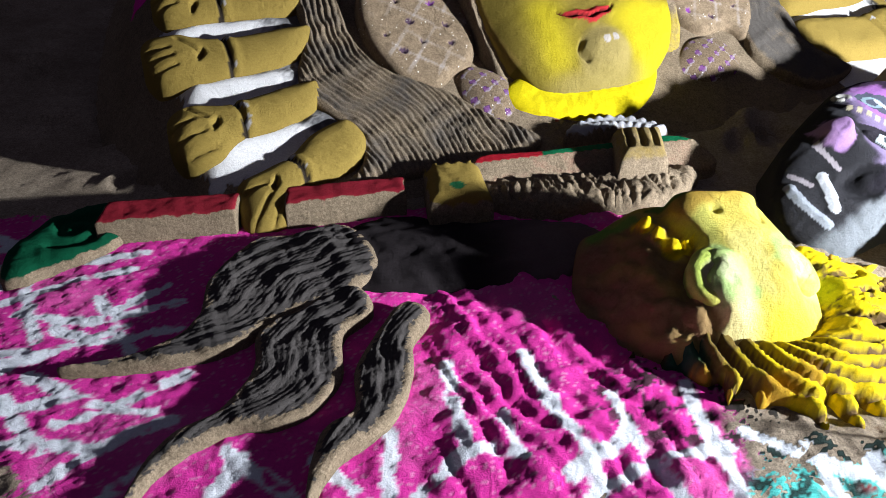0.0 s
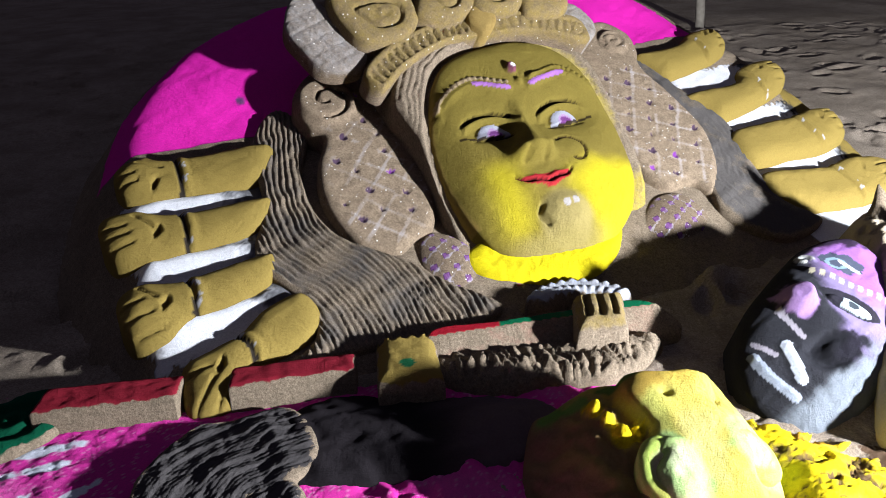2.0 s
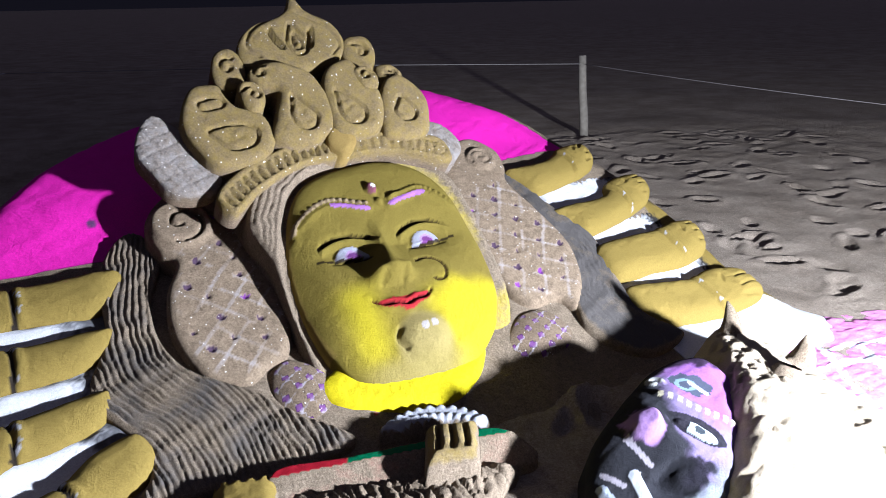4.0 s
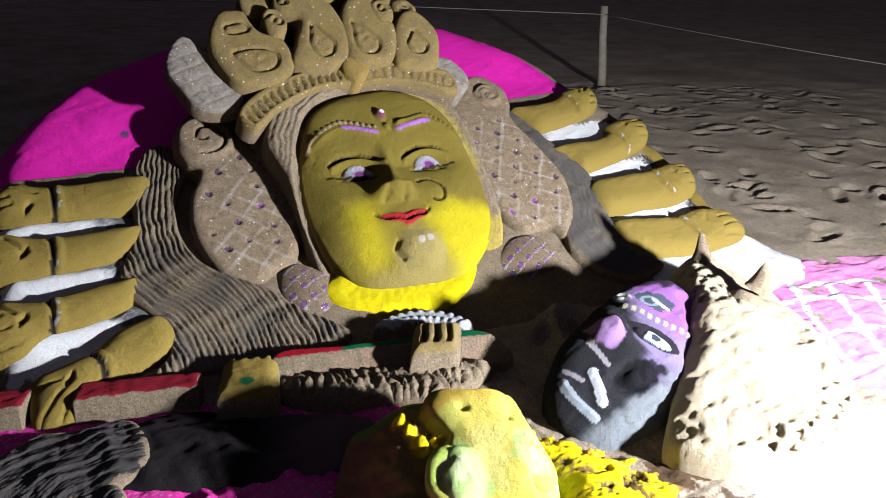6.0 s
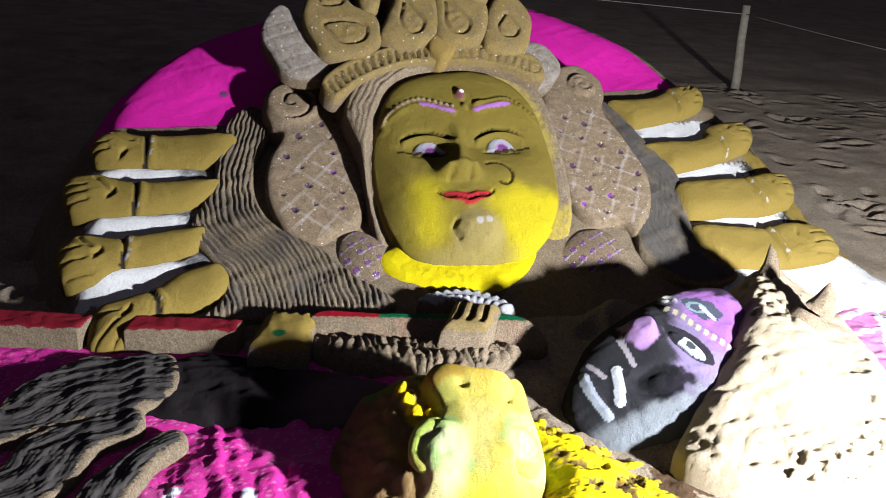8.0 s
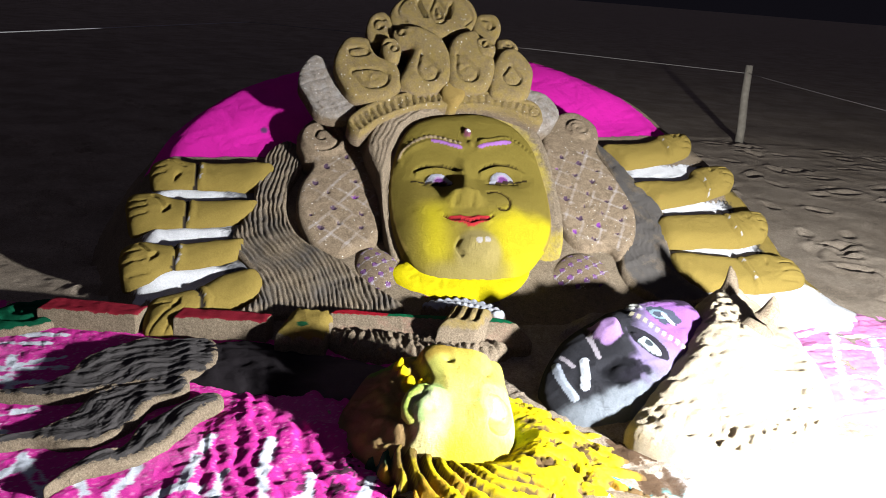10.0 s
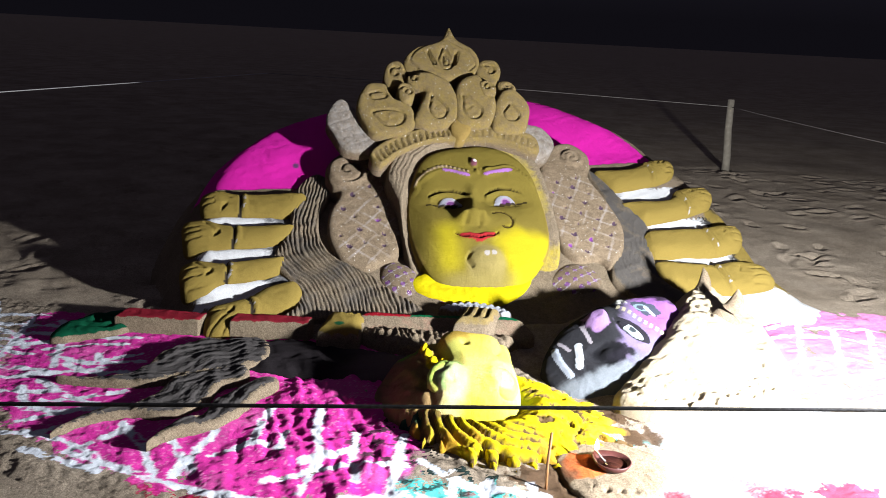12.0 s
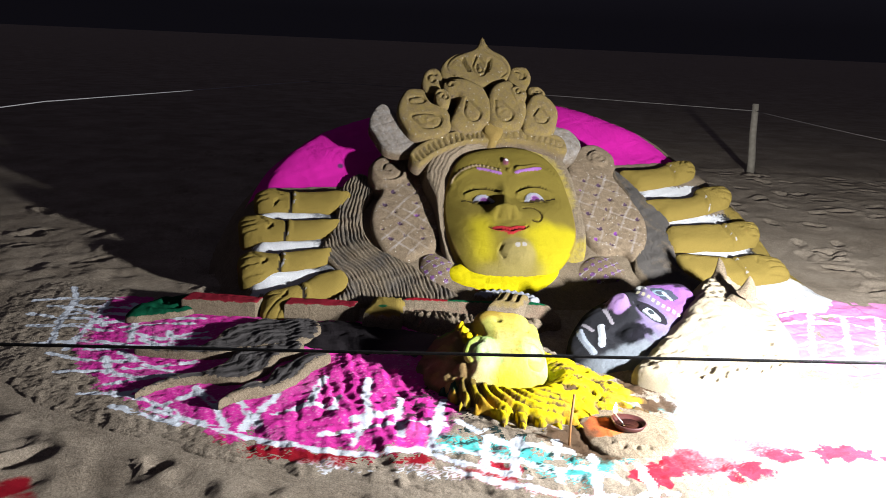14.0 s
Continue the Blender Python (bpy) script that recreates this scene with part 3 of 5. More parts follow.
def frame_shape(x, y, d):
    r = np.where(within(x, y, face_line), 0, nearest(x, y, face_line)[0])
    comb = np.abs(np.sin(r * 125 + 2.0 * waves(x, y, 0.14) + 0.7 * waves(x, y, 0.05)))
    return np.where(x < 0.2, 0.075, 0.075 - 0.05 * smooth(0.2, 0.45, x)) * smooth(0.015, np.where(x < 0, 0.05, 0.13), r) * smooth(-1.25, -1.0, y) + np.where(x < 0.1, 0.014, 0.007) * (comb - 0.5) * smooth(0, 0.03, d) * smooth(0.01, 0.04, r) * smooth(-1.2, -0.9, y) + 0.004 * waves(x, y, 0.025) - 0.05 * smooth(-0.95, -1.3, y)


def frame_paint(x, y, d, h):
    p = Paint(len(x))
    p.lay(0.34 * smooth(0.0, 0.25, x) * smooth(0.15, 0.03, nearest(x, y, face_line)[0]) * smooth(-1.0, -0.5, y), YELLOW)
    p.lay(1.0 * smooth(0.115, 0.095, nearest(x, y, face_line)[0] + 0.012 * waves(x, y, 0.04)) * smooth(-1.08, -1.2, y) * smooth(0.42, 0.25, x), LEMON)
    p.lay(0.36 * smooth(0.3, 0.4, x) * smooth(-0.75, -1.0, y), YELLOW)
    return p


ob = relief("hairline", lift(HEAD, -0.13), FRAME, 0.06, 0.07, wall=0.3, depth=0.28, res=0.0085, shape=frame_shape, paint=frame_paint, parent=figure)
ob["label"] = "combed sand hair framing the face"

ob = relief("chin_powder", BASE, [(-0.49, 0.60), (-0.45, 0.48), (-0.275, 0.385), (-0.117, 0.34), (0.055, 0.337), (0.20, 0.41), (0.29, 0.50), (0.34, 0.60), (0.26, 0.68), (0.0, 0.62), (-0.3, 0.68)], 0.04, 0.06, wall=0.2, depth=0.06, res=0.01, shape=lambda x, y, d: 0.003 * waves(x, y, 0.04) + 0.002 * waves(x, y, 0.015), paint=lambda x, y, d, h: Paint(len(x), LEMON, 0.98), parent=figure)
ob["label"] = "loose bright yellow powder under the chin"
EYES = (((-0.175, -0.622), -4), ((0.225, -0.600), 4))


def face_shape(x, y, d):
    s = np.array([-1.36, -1.26, -1.16, -1.08, -0.95, -0.80, -0.62, -0.40, -0.2, -0.05])
    a = np.interp(y, s, [-0.02, 0.06, 0.105, 0.12, 0.13, 0.115, 0.06, 0.075, 0.045, 0.0])
    w = np.clip(1 - (np.abs(x - 0.03) / 0.55) ** 2.2, 0, 1)
    h = a * w
    # nose
    c = -0.02 - 0.04 * smooth(-0.55, -0.8, y)
    wid = np.interp(y, [-0.84, -0.78, -0.66, -0.5], [0.075, 0.07, 0.045, 0.03])
    tall = np.interp(y, [-0.86, -0.825, -0.79, -0.62, -0.48], [0.0, 0.092, 0.116, 0.066, 0.0])
    h = h + tall * np.exp(-((x - c) / wid) ** 2)
    for k in (-1, 1):
        h = h + 0.06 * np.exp(-(((x - c - k * 0.075) / 0.035) ** 2 + ((y + 0.80) / 0.035) ** 2))
        h = h - 0.04 * np.exp(-(((x - c - k * 0.05) / 0.018) ** 2 + ((y + 0.835) / 0.016) ** 2))
    # brow ridges, eye sockets, lids and balls
    for (ex, ey), tilt in EYES:
        u, v = x - ex, y - ey - math.tan(radians(tilt)) * (x - ex)
        h = h - 0.045 * np.exp(-((u / 0.15) ** 2 + (v / 0.075) ** 2))
        inside = np.clip(1 - (u / 0.080) ** 2 - ((v + 0.02) / 0.062) ** 2, 0, 1)
        h = h + 0.036 * np.sqrt(inside) * smooth(-0.05, -0.034, v)
        arc = 0.075 - 2.2 * u * u
        h = h + 0.028 * np.exp(-((v - arc + 0.012) / 0.016) ** 2) * (np.abs(u) < 0.14)
        h = h - 0.035 * np.exp(-((v - arc - 0.012) / 0.012) ** 2) * smooth(0.15, 0.11, np.abs(u))
        h = h - 0.012 * np.exp(-((v + 0.044) / 0.008) ** 2) * (np.abs(u) < 0.11)
    for pts in (BROW_L, BROW_R):
        h = h + 0.016 * stroke(x, y, pts, 0.03)
        n = rounded([(a, b + 0.035) for a, b in pts], 6, False)
        for bx, by in n[::1]:
            h = h + 0.018 * np.clip(1 - np.hypot(x - bx, y - by) / 0.014, 0, 1) ** 0.5
    h = h + 0.035 * smooth(0.045, 0.02, np.hypot((x - 0.032) * 1.3, y + 0.305)) + 0.02 * smooth(0.022, 0.01, np.hypot(x - 0.045, y + 0.385))
    # lips and chin
    mid = -0.958 + 1.9 * (x + 0.034) ** 2 - 0.005 * np.cos((x + 0.034) * 60)
    ends = np.clip(1 - ((x + 0.034) / 0.135) ** 2, 0, 1) ** 0.6
    h = h + ends * (0.020 * np.exp(-((y - mid - 0.016) / 0.013) ** 2) + 0.028 * np.exp(-((y - mid + 0.022) / 0.018) ** 2))
    h = h - 0.022 * np.exp(-((y - mid) / 0.007) ** 2) * (np.abs(x + 0.034) < 0.15)
    h = h + 0.035 * smooth(0.14, 0.05, np.hypot(x - 0.0, (y + 1.13) * 1.1))
    h = h - 0.035 * stroke(x, y, [(-0.105, -1.07), (-0.125, -1.11), (-0.10, -1.16)], 0.018)
    h = h - 0.018 * stroke(x, y, spiral(0.165, -0.83, 0.105, 0.8, 125, -1)[:14], 0.011)
    h = h - 0.035 * smooth(-0.30, -0.45, x) * smooth(-1.05, -0.8, y) * smooth(-0.2, -0.4, y)
    return h + 0.004 * waves(x, y, 0.12) + 0.0012 * (np.random.default_rng(1).random(len(x)) - 0.5)


BROW_L, BROW_R = [(-0.40, -0.50), (-0.364, -0.441), (-0.201, -0.366), (-0.025, -0.418)], [(0.10, -0.41), (0.17, -0.385), (0.306, -0.353), (0.45, -0.45)]


def face_paint(x, y, d, h):
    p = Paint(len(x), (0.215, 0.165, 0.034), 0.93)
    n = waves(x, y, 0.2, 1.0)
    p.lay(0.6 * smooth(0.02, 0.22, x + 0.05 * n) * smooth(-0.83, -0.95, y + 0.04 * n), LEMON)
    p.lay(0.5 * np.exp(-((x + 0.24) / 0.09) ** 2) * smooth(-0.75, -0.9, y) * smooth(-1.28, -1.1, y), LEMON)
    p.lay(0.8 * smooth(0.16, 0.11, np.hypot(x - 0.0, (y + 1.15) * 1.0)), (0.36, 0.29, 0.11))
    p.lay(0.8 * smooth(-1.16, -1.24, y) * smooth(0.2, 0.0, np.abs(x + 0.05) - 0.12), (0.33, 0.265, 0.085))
    p.lay(0.85 * smooth(0.022, 0.01, d) * (y > -1.1), OCHRE)
    for (ex, ey), tilt in EYES:
        u, v = x - ex, y - ey - math.tan(radians(tilt)) * (x - ex)
        ball = ((u / 0.078) ** 2 + ((v + 0.038) / 0.078) ** 2 < 1) & (v > -0.038)
        p.lay(1.0 * ball, (0.42, 0.42, 0.47))
        p.lay(0.8 * ball * (np.hypot(u - 0.004, (v + 0.030) * 0.9) < 0.038), (0.48, 0.26, 0.50))
        p.lay(1.0 * ball * (np.hypot(u - 0.004, (v + 0.030) * 0.9) < 0.028), (0.22, 0.07, 0.25))
        reach = np.where(tilt < 0, -u, u)
        p.lay(0.95 * (np.abs(v + 0.041 - 0.10 * u * tilt / 4) < 0.007) * (reach > -0.085) * (reach < 0.17), (0.03, 0.02, 0.01))
        # dark arc paints the shadow of the crease above the lid
        p.lay(0.9 * (np.abs(v - 0.09 + 2.2 * u * u) < 0.010) * (np.abs(u) < 0.12), (0.05, 0.035, 0.01))
    p.lay(0.95 * (stroke(x, y, BROW_L[1:], 0.015) > 0.2) * (x > -0.20), PURPLE)
    p.lay(0.95 * (stroke(x, y, BROW_R[:3], 0.016) > 0.2), PURPLE)
    p.lay(0.9 * (stroke(x, y, [(a, b + 0.035) for a, b in BROW_L], 0.012) > 0.1), (0.36, 0.27, 0.16))
    p.lay(0.95 * (np.hypot((x - 0.032) * 1.4, y + 0.305) < 0.034), (0.24, 0.08, 0.12))
    p.lay(0.95 * (np.hypot((x - 0.04) * 1.2, y + 0.300) < 0.016), WHITE)
    mid = -0.958 + 1.9 * (x + 0.034) ** 2 - 0.005 * np.cos((x + 0.034) * 60)
    lip = (np.abs(x + 0.034) < 0.135 * np.clip(1 - ((y - mid) / 0.038) ** 2, 0, 1))
    p.lay(1.0 * lip, (0.42, 0.03, 0.035))
    p.lay(0.95 * (np.abs(y - mid) < 0.006) * (np.abs(x + 0.034) < 0.15), (0.08, 0.01, 0.01))
    p.lay(0.9 * (stroke(x, y, spiral(0.165, -0.83, 0.105, 0.8, 125, -1)[:14], 0.012) > 0.35), (0.05, 0.03, 0.01))
    p.lay(0.42 * ((np.hypot(x + 0.0, y + 1.09) < 0.02) | (np.hypot(x - 0.05, y + 1.085) < 0.02)), (0.6, 0.6, 0.75))
    return p


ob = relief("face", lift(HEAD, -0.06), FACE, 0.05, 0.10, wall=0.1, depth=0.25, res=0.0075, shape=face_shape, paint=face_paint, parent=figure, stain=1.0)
ob["label"] = "serene face dusted bright yellow with red lips"

crown = None


def piece(name, outline, off, height, insets=(), coils=(), edge=0.05, depth=0.12, label="", extra=None, tone=OCHRE, amount=0.35):
    def shape(x, y, d):
        h = 0.003 * waves(x, y, 0.08)
        for drop in insets:
            line = rounded(drop, 6)
            r, hit = nearest(x, y, line)[0], within(x, y, line)
            h = h - 0.022 * smooth(0.013, 0.004, r) + np.where(hit, 0.004 * waves(x, y, 0.017) * smooth(0.008, 0.02, r), 0)
        for c in coils:
            h = h - 0.030 * smooth(0.014, 0.004, nearest(x, y, spiral(*c), False)[0])
        return h + (extra(x, y, d) if extra else 0)
    ob = relief(name, lift(HEAD, off), outline, height, edge, wall=0.6, depth=depth, res=0.0085, shape=shape, paint=lambda x, y, d, h: Paint(len(x), tone, amount), material=GLIT, parent=crown or figure)
    if label:
        ob["label"] = label
    return ob


def drop(cx, cy, rx, ry, lean=0.0):
    """A teardrop, point up."""
    return [(cx + lean * ry * 1.5, cy + 1.5 * ry), (cx + rx * 0.62 + lean * ry * 0.5, cy + 0.65 * ry), (cx + rx, cy), (cx + rx * 0.72, cy - 0.72 * ry), (cx, cy - ry), (cx - rx * 0.72, cy - 0.72 * ry), (cx - rx, cy), (cx - rx * 0.62 + lean * ry * 0.5, cy + 0.65 * ry)]


def band_cuts(x, y, d):
    mid = rounded([(-0.69, -0.296), (-0.50, -0.153), (-0.256, -0.049), (-0.038, -0.029), (0.26, -0.036), (0.50, -0.11)], 10, False)
    r, _, _, al = nearest(x, y, mid, False)
    tooth = np.abs(np.sin(al * 84))
    return -np.where(x < -0.06, 0.028, 0.009) * smooth(0.70, 0.55, tooth) * smooth(0.034, 0.026, r) - 0.012 * smooth(0.006, 0.0, np.abs(r - 0.037))


crown = piece("crown", [(-0.70, -0.22), (-0.53, -0.08), (-0.257, 0.02), (-0.038, 0.046), (0.247, 0.035), (0.52, -0.03), (0.56, -0.16), (0.506, -0.184), (0.275, -0.094), (-0.039, -0.088), (-0.255, -0.107), (-0.49, -0.219), (-0.635, -0.325)], 0.0, 0.06, depth=0.1, extra=band_cuts, label="tall tiered crown on a band with cut teeth", edge=0.02)


def finial_cuts(x, y, d):
    h = np.zeros(x.shape)
    for k in (-1, 1):
        h = h - 0.05 * (stroke(x, y, [(-0.075 + k * 0.115, 0.74), (-0.075 + k * 0.10, 0.68), (-0.075 + k * 0.075, 0.62)], 0.026) > 0.3)
        h = h - 0.018 * stroke(x, y, [(-0.05 + k * 0.05, 0.86), (-0.07 + k * 0.20, 0.76), (-0.08 + k * 0.255, 0.64), (-0.085 + k * 0.20, 0.56)], 0.012)
    return h


piece("finial", [(0.010, 1.02), (0.06, 0.89), (0.182, 0.79), (0.215, 0.66), (0.14, 0.53), (-0.039, 0.47), (-0.155, 0.47), (-0.291, 0.48), (-0.385, 0.55), (-0.37, 0.68), (-0.267, 0.79), (-0.07, 0.88)], 0.0, 0.07, [drop(-0.06, 0.66, 0.055, 0.09), drop(-0.06, 0.65, 0.025, 0.045)], depth=0.14, extra=finial_cuts, label="pointed leaf-shaped finial with carved teardrop")
piece("scroll", [(-0.424, 0.651), (-0.374, 0.571), (-0.396, 0.43), (-0.506, 0.385), (-0.552, 0.473), (-0.51, 0.611)], 0.0, 0.06, [], [(-0.46, 0.52, 0.06, 0.8, 60, 1)], depth=0.2)
piece("scroll", [(0.23, 0.687), (0.345, 0.691), (0.377, 0.582), (0.302, 0.435), (0.192, 0.464), (0.178, 0.577)], 0.0, 0.06, [], [(0.28, 0.58, 0.06, 0.8, 120, -1)], depth=0.2)
piece("paisley", [(-0.715, 0.335), (-0.65, 0.385), (-0.555, 0.375), (-0.53, 0.30), (-0.49, 0.235), (-0.383, 0.184), (-0.358, 0.025), (-0.457, -0.074), (-0.653, -0.093), (-0.741, 0.027), (-0.775, 0.181)], 0.02, 0.09, [[(-0.66, 0.10), (-0.50, 0.12), (-0.44, 0.08), (-0.47, 0.0), (-0.57, -0.02), (-0.64, 0.04)], [(-0.67, 0.275), (-0.57, 0.285), (-0.565, 0.235), (-0.665, 0.225)]], [], depth=0.12)
piece("scroll", [(-0.46, 0.355), (-0.39, 0.365), (-0.345, 0.30), (-0.365, 0.215), (-0.43, 0.18), (-0.47, 0.25)], 0.05, 0.09, [], [(-0.405, 0.28, 0.05, 1.1, 150, -1)], depth=0.14)
piece("paisley", [(-0.33, 0.475), (-0.22, 0.49), (-0.10, 0.43), (-0.05, 0.358), (-0.023, 0.206), (-0.063, 0.046), (-0.216, -0.032), (-0.369, 0.023), (-0.325, 0.16), (-0.27, 0.30), (-0.36, 0.36), (-0.39, 0.43)], 0.04, 0.09, [drop(-0.19, 0.13, 0.065, 0.085, -0.2)], [(-0.33, 0.42, 0.045, 0.9, 60, 1)], depth=0.12)
piece("paisley", [(0.0, 0.40), (0.139, 0.485), (0.20, 0.43), (0.215, 0.33), (0.27, 0.25), (0.239, 0.097), (0.164, 0.003), (-0.033, 0.004), (-0.056, 0.169)], 0.04, 0.09, [drop(0.07, 0.14, 0.07, 0.09, -0.35)], [], depth=0.12)
piece("scroll", [(0.16, 0.40), (0.24, 0.415), (0.285, 0.35), (0.26, 0.27), (0.18, 0.26), (0.15, 0.33)], 0.06, 0.085, [], [(0.215, 0.345, 0.045, 0.9, 10, 1)], depth=0.14)
piece("paisley", [(0.300, 0.296), (0.36, 0.36), (0.441, 0.363), (0.529, 0.233), (0.509, 0.089), (0.44, -0.03), (0.228, -0.016), (0.238, 0.149)], 0.02, 0.09, [drop(0.37, 0.12, 0.06, 0.065, 0.1)], [], depth=0.12)
piece("scroll", [(0.33, 0.46), (0.42, 0.47), (0.47, 0.40), (0.42, 0.34), (0.34, 0.36)], 0.0, 0.08, [], [(0.40, 0.41, 0.04, 0.9, 200, 1)], depth=0.12)
NET = (lambda x, y, d: -0.005 * smooth(0.007, 0.003, np.abs((x + 0.5 * y) % 0.08 - 0.04)) - 0.005 * smooth(0.007, 0.003, np.abs((y - 0.4 * x) % 0.08 - 0.04)))
piece("leaf_panel", [(-0.87, 0.30), (-0.74, 0.17), (-0.63, 0.0), (-0.675, -0.15), (-0.86, -0.15), (-0.955, 0.0), (-0.99, 0.10), (-0.955, 0.22)], -0.05, 0.06, tone=(0.42, 0.40, 0.38), amount=0.34, depth=0.07, label="pale leaf-shaped side panel dusted grey", extra=NET)
piece("leaf_panel", [(0.49, 0.20), (0.68, 0.19), (0.76, 0.08), (0.75, -0.02), (0.64, -0.09), (0.50, -0.06)], -0.18, 0.06, tone=(0.42, 0.40, 0.38), amount=0.34, depth=0.3, label="grey-dusted side panel with scored net", extra=NET)
piece("jewel", [(-0.04, 0.075), (0.03, 0.03), (0.045, -0.03), (0.0, -0.09), (-0.05, -0.10), (-0.10, -0.04), (-0.10, 0.02)], 0.04, 0.07, depth=0.2, tone=(0.34, 0.235, 0.075), amount=0.6, label="ochre jewel at the middle of the band")


# ---- coloured powder on the sand ----
LINES_A = [[(-1.43, 2.11), (-1.24, 2.24), (-1.06, 2.31)], [(-1.40, 2.21), (-1.24, 1.91)], [(-1.29, 1.81), (-1.16, 1.88), (-0.99, 1.99)], [(-1.13, 2.14), (-0.94, 1.88)], [(-1.05, 2.07), (-0.92, 2.22)], [(-1.19, 1.76), (-0.99, 1.66), (-0.80, 1.61)], [(-1.03, 1.57), (-0.90, 1.64), (-0.74, 1.77)], [(-1.0, 1.36), (-0.86, 1.51), (-0.73, 1.59)], [(-1.22, 1.66), (-1.05, 1.47)], [(-0.86, 1.25), (-0.77, 1.40)], [(-0.62, 1.2), (-0.51, 1.46)]]
LINES_B = [[(-0.56, 1.48), (-0.36, 1.31), (-0.21, 1.13)], [(-0.13, 1.15), (-0.14, 1.54)], [(0.01, 1.81), (0.03, 1.66), (0.07, 1.48)], [(-0.06, 1.33), (0.08, 1.48), (0.2, 1.46)], [(0.16, 1.62), (0.20, 1.46)], [(0.24, 1.86), (0.31, 1.60), (0.38, 1.46), (0.40, 1.15)], [(0.32, 1.40), (0.49, 1.54), (0.47, 1.69)], [(0.50, 1.54), (0.59, 1.30)], [(0.68, 1.71), (0.72, 1.46), (0.74, 1.2)], [(-0.32, 1.44), (-0.19, 1.31), (-0.08, 1.2)]]
LINES_C = [[(-1.93, 2.37), (-1.44, 2.44)], [(-1.73, 2.04), (-1.45, 2.23)], [(-1.4, 1.73), (-1.2, 1.84)], [(-1.9, 2.2), (-1.5, 2.33)], [(-1.8, 2.5), (-1.62, 2.05), (-1.5, 1.7)], [(-0.81, 1.14), (-0.42, 1.08)], [(-0.62, 1.17), (-0.27, 1.11), (0.09, 1.07), (0.50, 1.11), (0.82, 1.3)], [(0.23, 1.21), (0.47, 1.40), (0.74, 1.50)], [(0.95, 1.5), (1.0, 1.2)], [(0.82, 1.30), (1.1, 1.24), (1.36, 1.30), (1.6, 1.22)], [(1.1, 1.45), (1.13, 1.18)], [(1.28, 1.49), (1.34, 1.15)], [(0.80, 1.55), (1.05, 1.42), (1.36, 1.42)]]
LINES_D = [[(2.45, 3.5), (2.83, 3.75), (3.32, 3.7)], [(2.46, 3.12), (2.86, 3.4), (3.23, 3.38)], [(2.8, 3.96), (2.66, 3.01)], [(3.01, 3.92), (2.9, 3.18)], [(3.24, 4.0), (3.11, 3.25)], [(2.79, 3.9), (3.42, 4.0)], [(2.5, 2.85), (2.9, 3.1), (3.3, 3.1)], [(2.6, 3.8), (2.9, 4.05)]]


LINES_E = [[(-1.95, 1.95), (-1.70, 2.02), (-1.45, 2.02)], [(-2.1, 2.12), (-1.85, 2.13), (-1.6, 2.2)], [(-2.25, 2.35), (-2.0, 2.5), (-1.75, 2.56)], [(-1.72, 1.70), (-1.5, 1.84), (-1.25, 1.86)], [(-1.55, 1.62), (-1.3, 1.60), (-1.05, 1.66)], [(-2.2, 2.68), (-2.0, 2.42), (-1.85, 2.1), (-1.66, 1.78)], [(-1.35, 1.42), (-1.12, 1.50), (-0.9, 1.48)], [(-1.05, 1.22), (-0.82, 1.27), (-0.6, 1.22), (-0.42, 1.13)], [(-2.1, 2.3), (-1.8, 2.28), (-1.55, 2.1)], [(-1.62, 2.5), (-1.3, 2.36), (-1.05, 2.42)], [(-1.35, 2.05), (-1.12, 2.02), (-0.85, 2.12)], [(-1.2, 1.98), (-1.05, 1.92), (-0.82, 1.98)]]
LINES_F = [[(0.85, 1.12), (1.15, 1.06), (1.5, 1.08), (1.8, 1.2)], [(0.72, 1.22), (0.95, 1.16), (1.2, 1.14)], [(1.45, 1.4), (1.5, 1.1)], [(1.65, 1.38), (1.74, 1.12)]]


def carpet_shape(x, y, d):
    rake = np.abs(np.sin((x * 1.0 + y * 0.55) / 0.030 + 2.2 * waves(x, y, 0.18))) * smooth(-0.1, 0.05, x) * smooth(0.75, 0.6, x) * smooth(1.25, 1.4, y)
    comb = np.abs(np.sin((y - 0.25 * x) / 0.017 + 2.0 * waves(x, y, 0.16, 6.0))) * smooth(-0.35, -0.6, x) * smooth(-1.9, -1.6, x)
    grit = np.random.default_rng(5).random(len(x)) - 0.5
    return -0.035 * smooth(0.07, 0.0, d) + 0.014 * smooth(0.0, 0.22, d) + ground_height(x, y) + (0.003 * waves(x, y, 0.05) + np.where(x < -0.3, 0.004, 0.010) * waves(x, y, 0.13, 3.0) + 0.008 * waves(x, y, 0.08, 4.4) * smooth(-0.2, 0.1, x) + 0.010 * (rake - 0.4) + 0.0025 * (comb - 0.4) + 0.0028 * grit) * smooth(0, 0.05, d) + 0.0025 * waves(x, y, 0.022, 1.0) * smooth(0, 0.05, d)


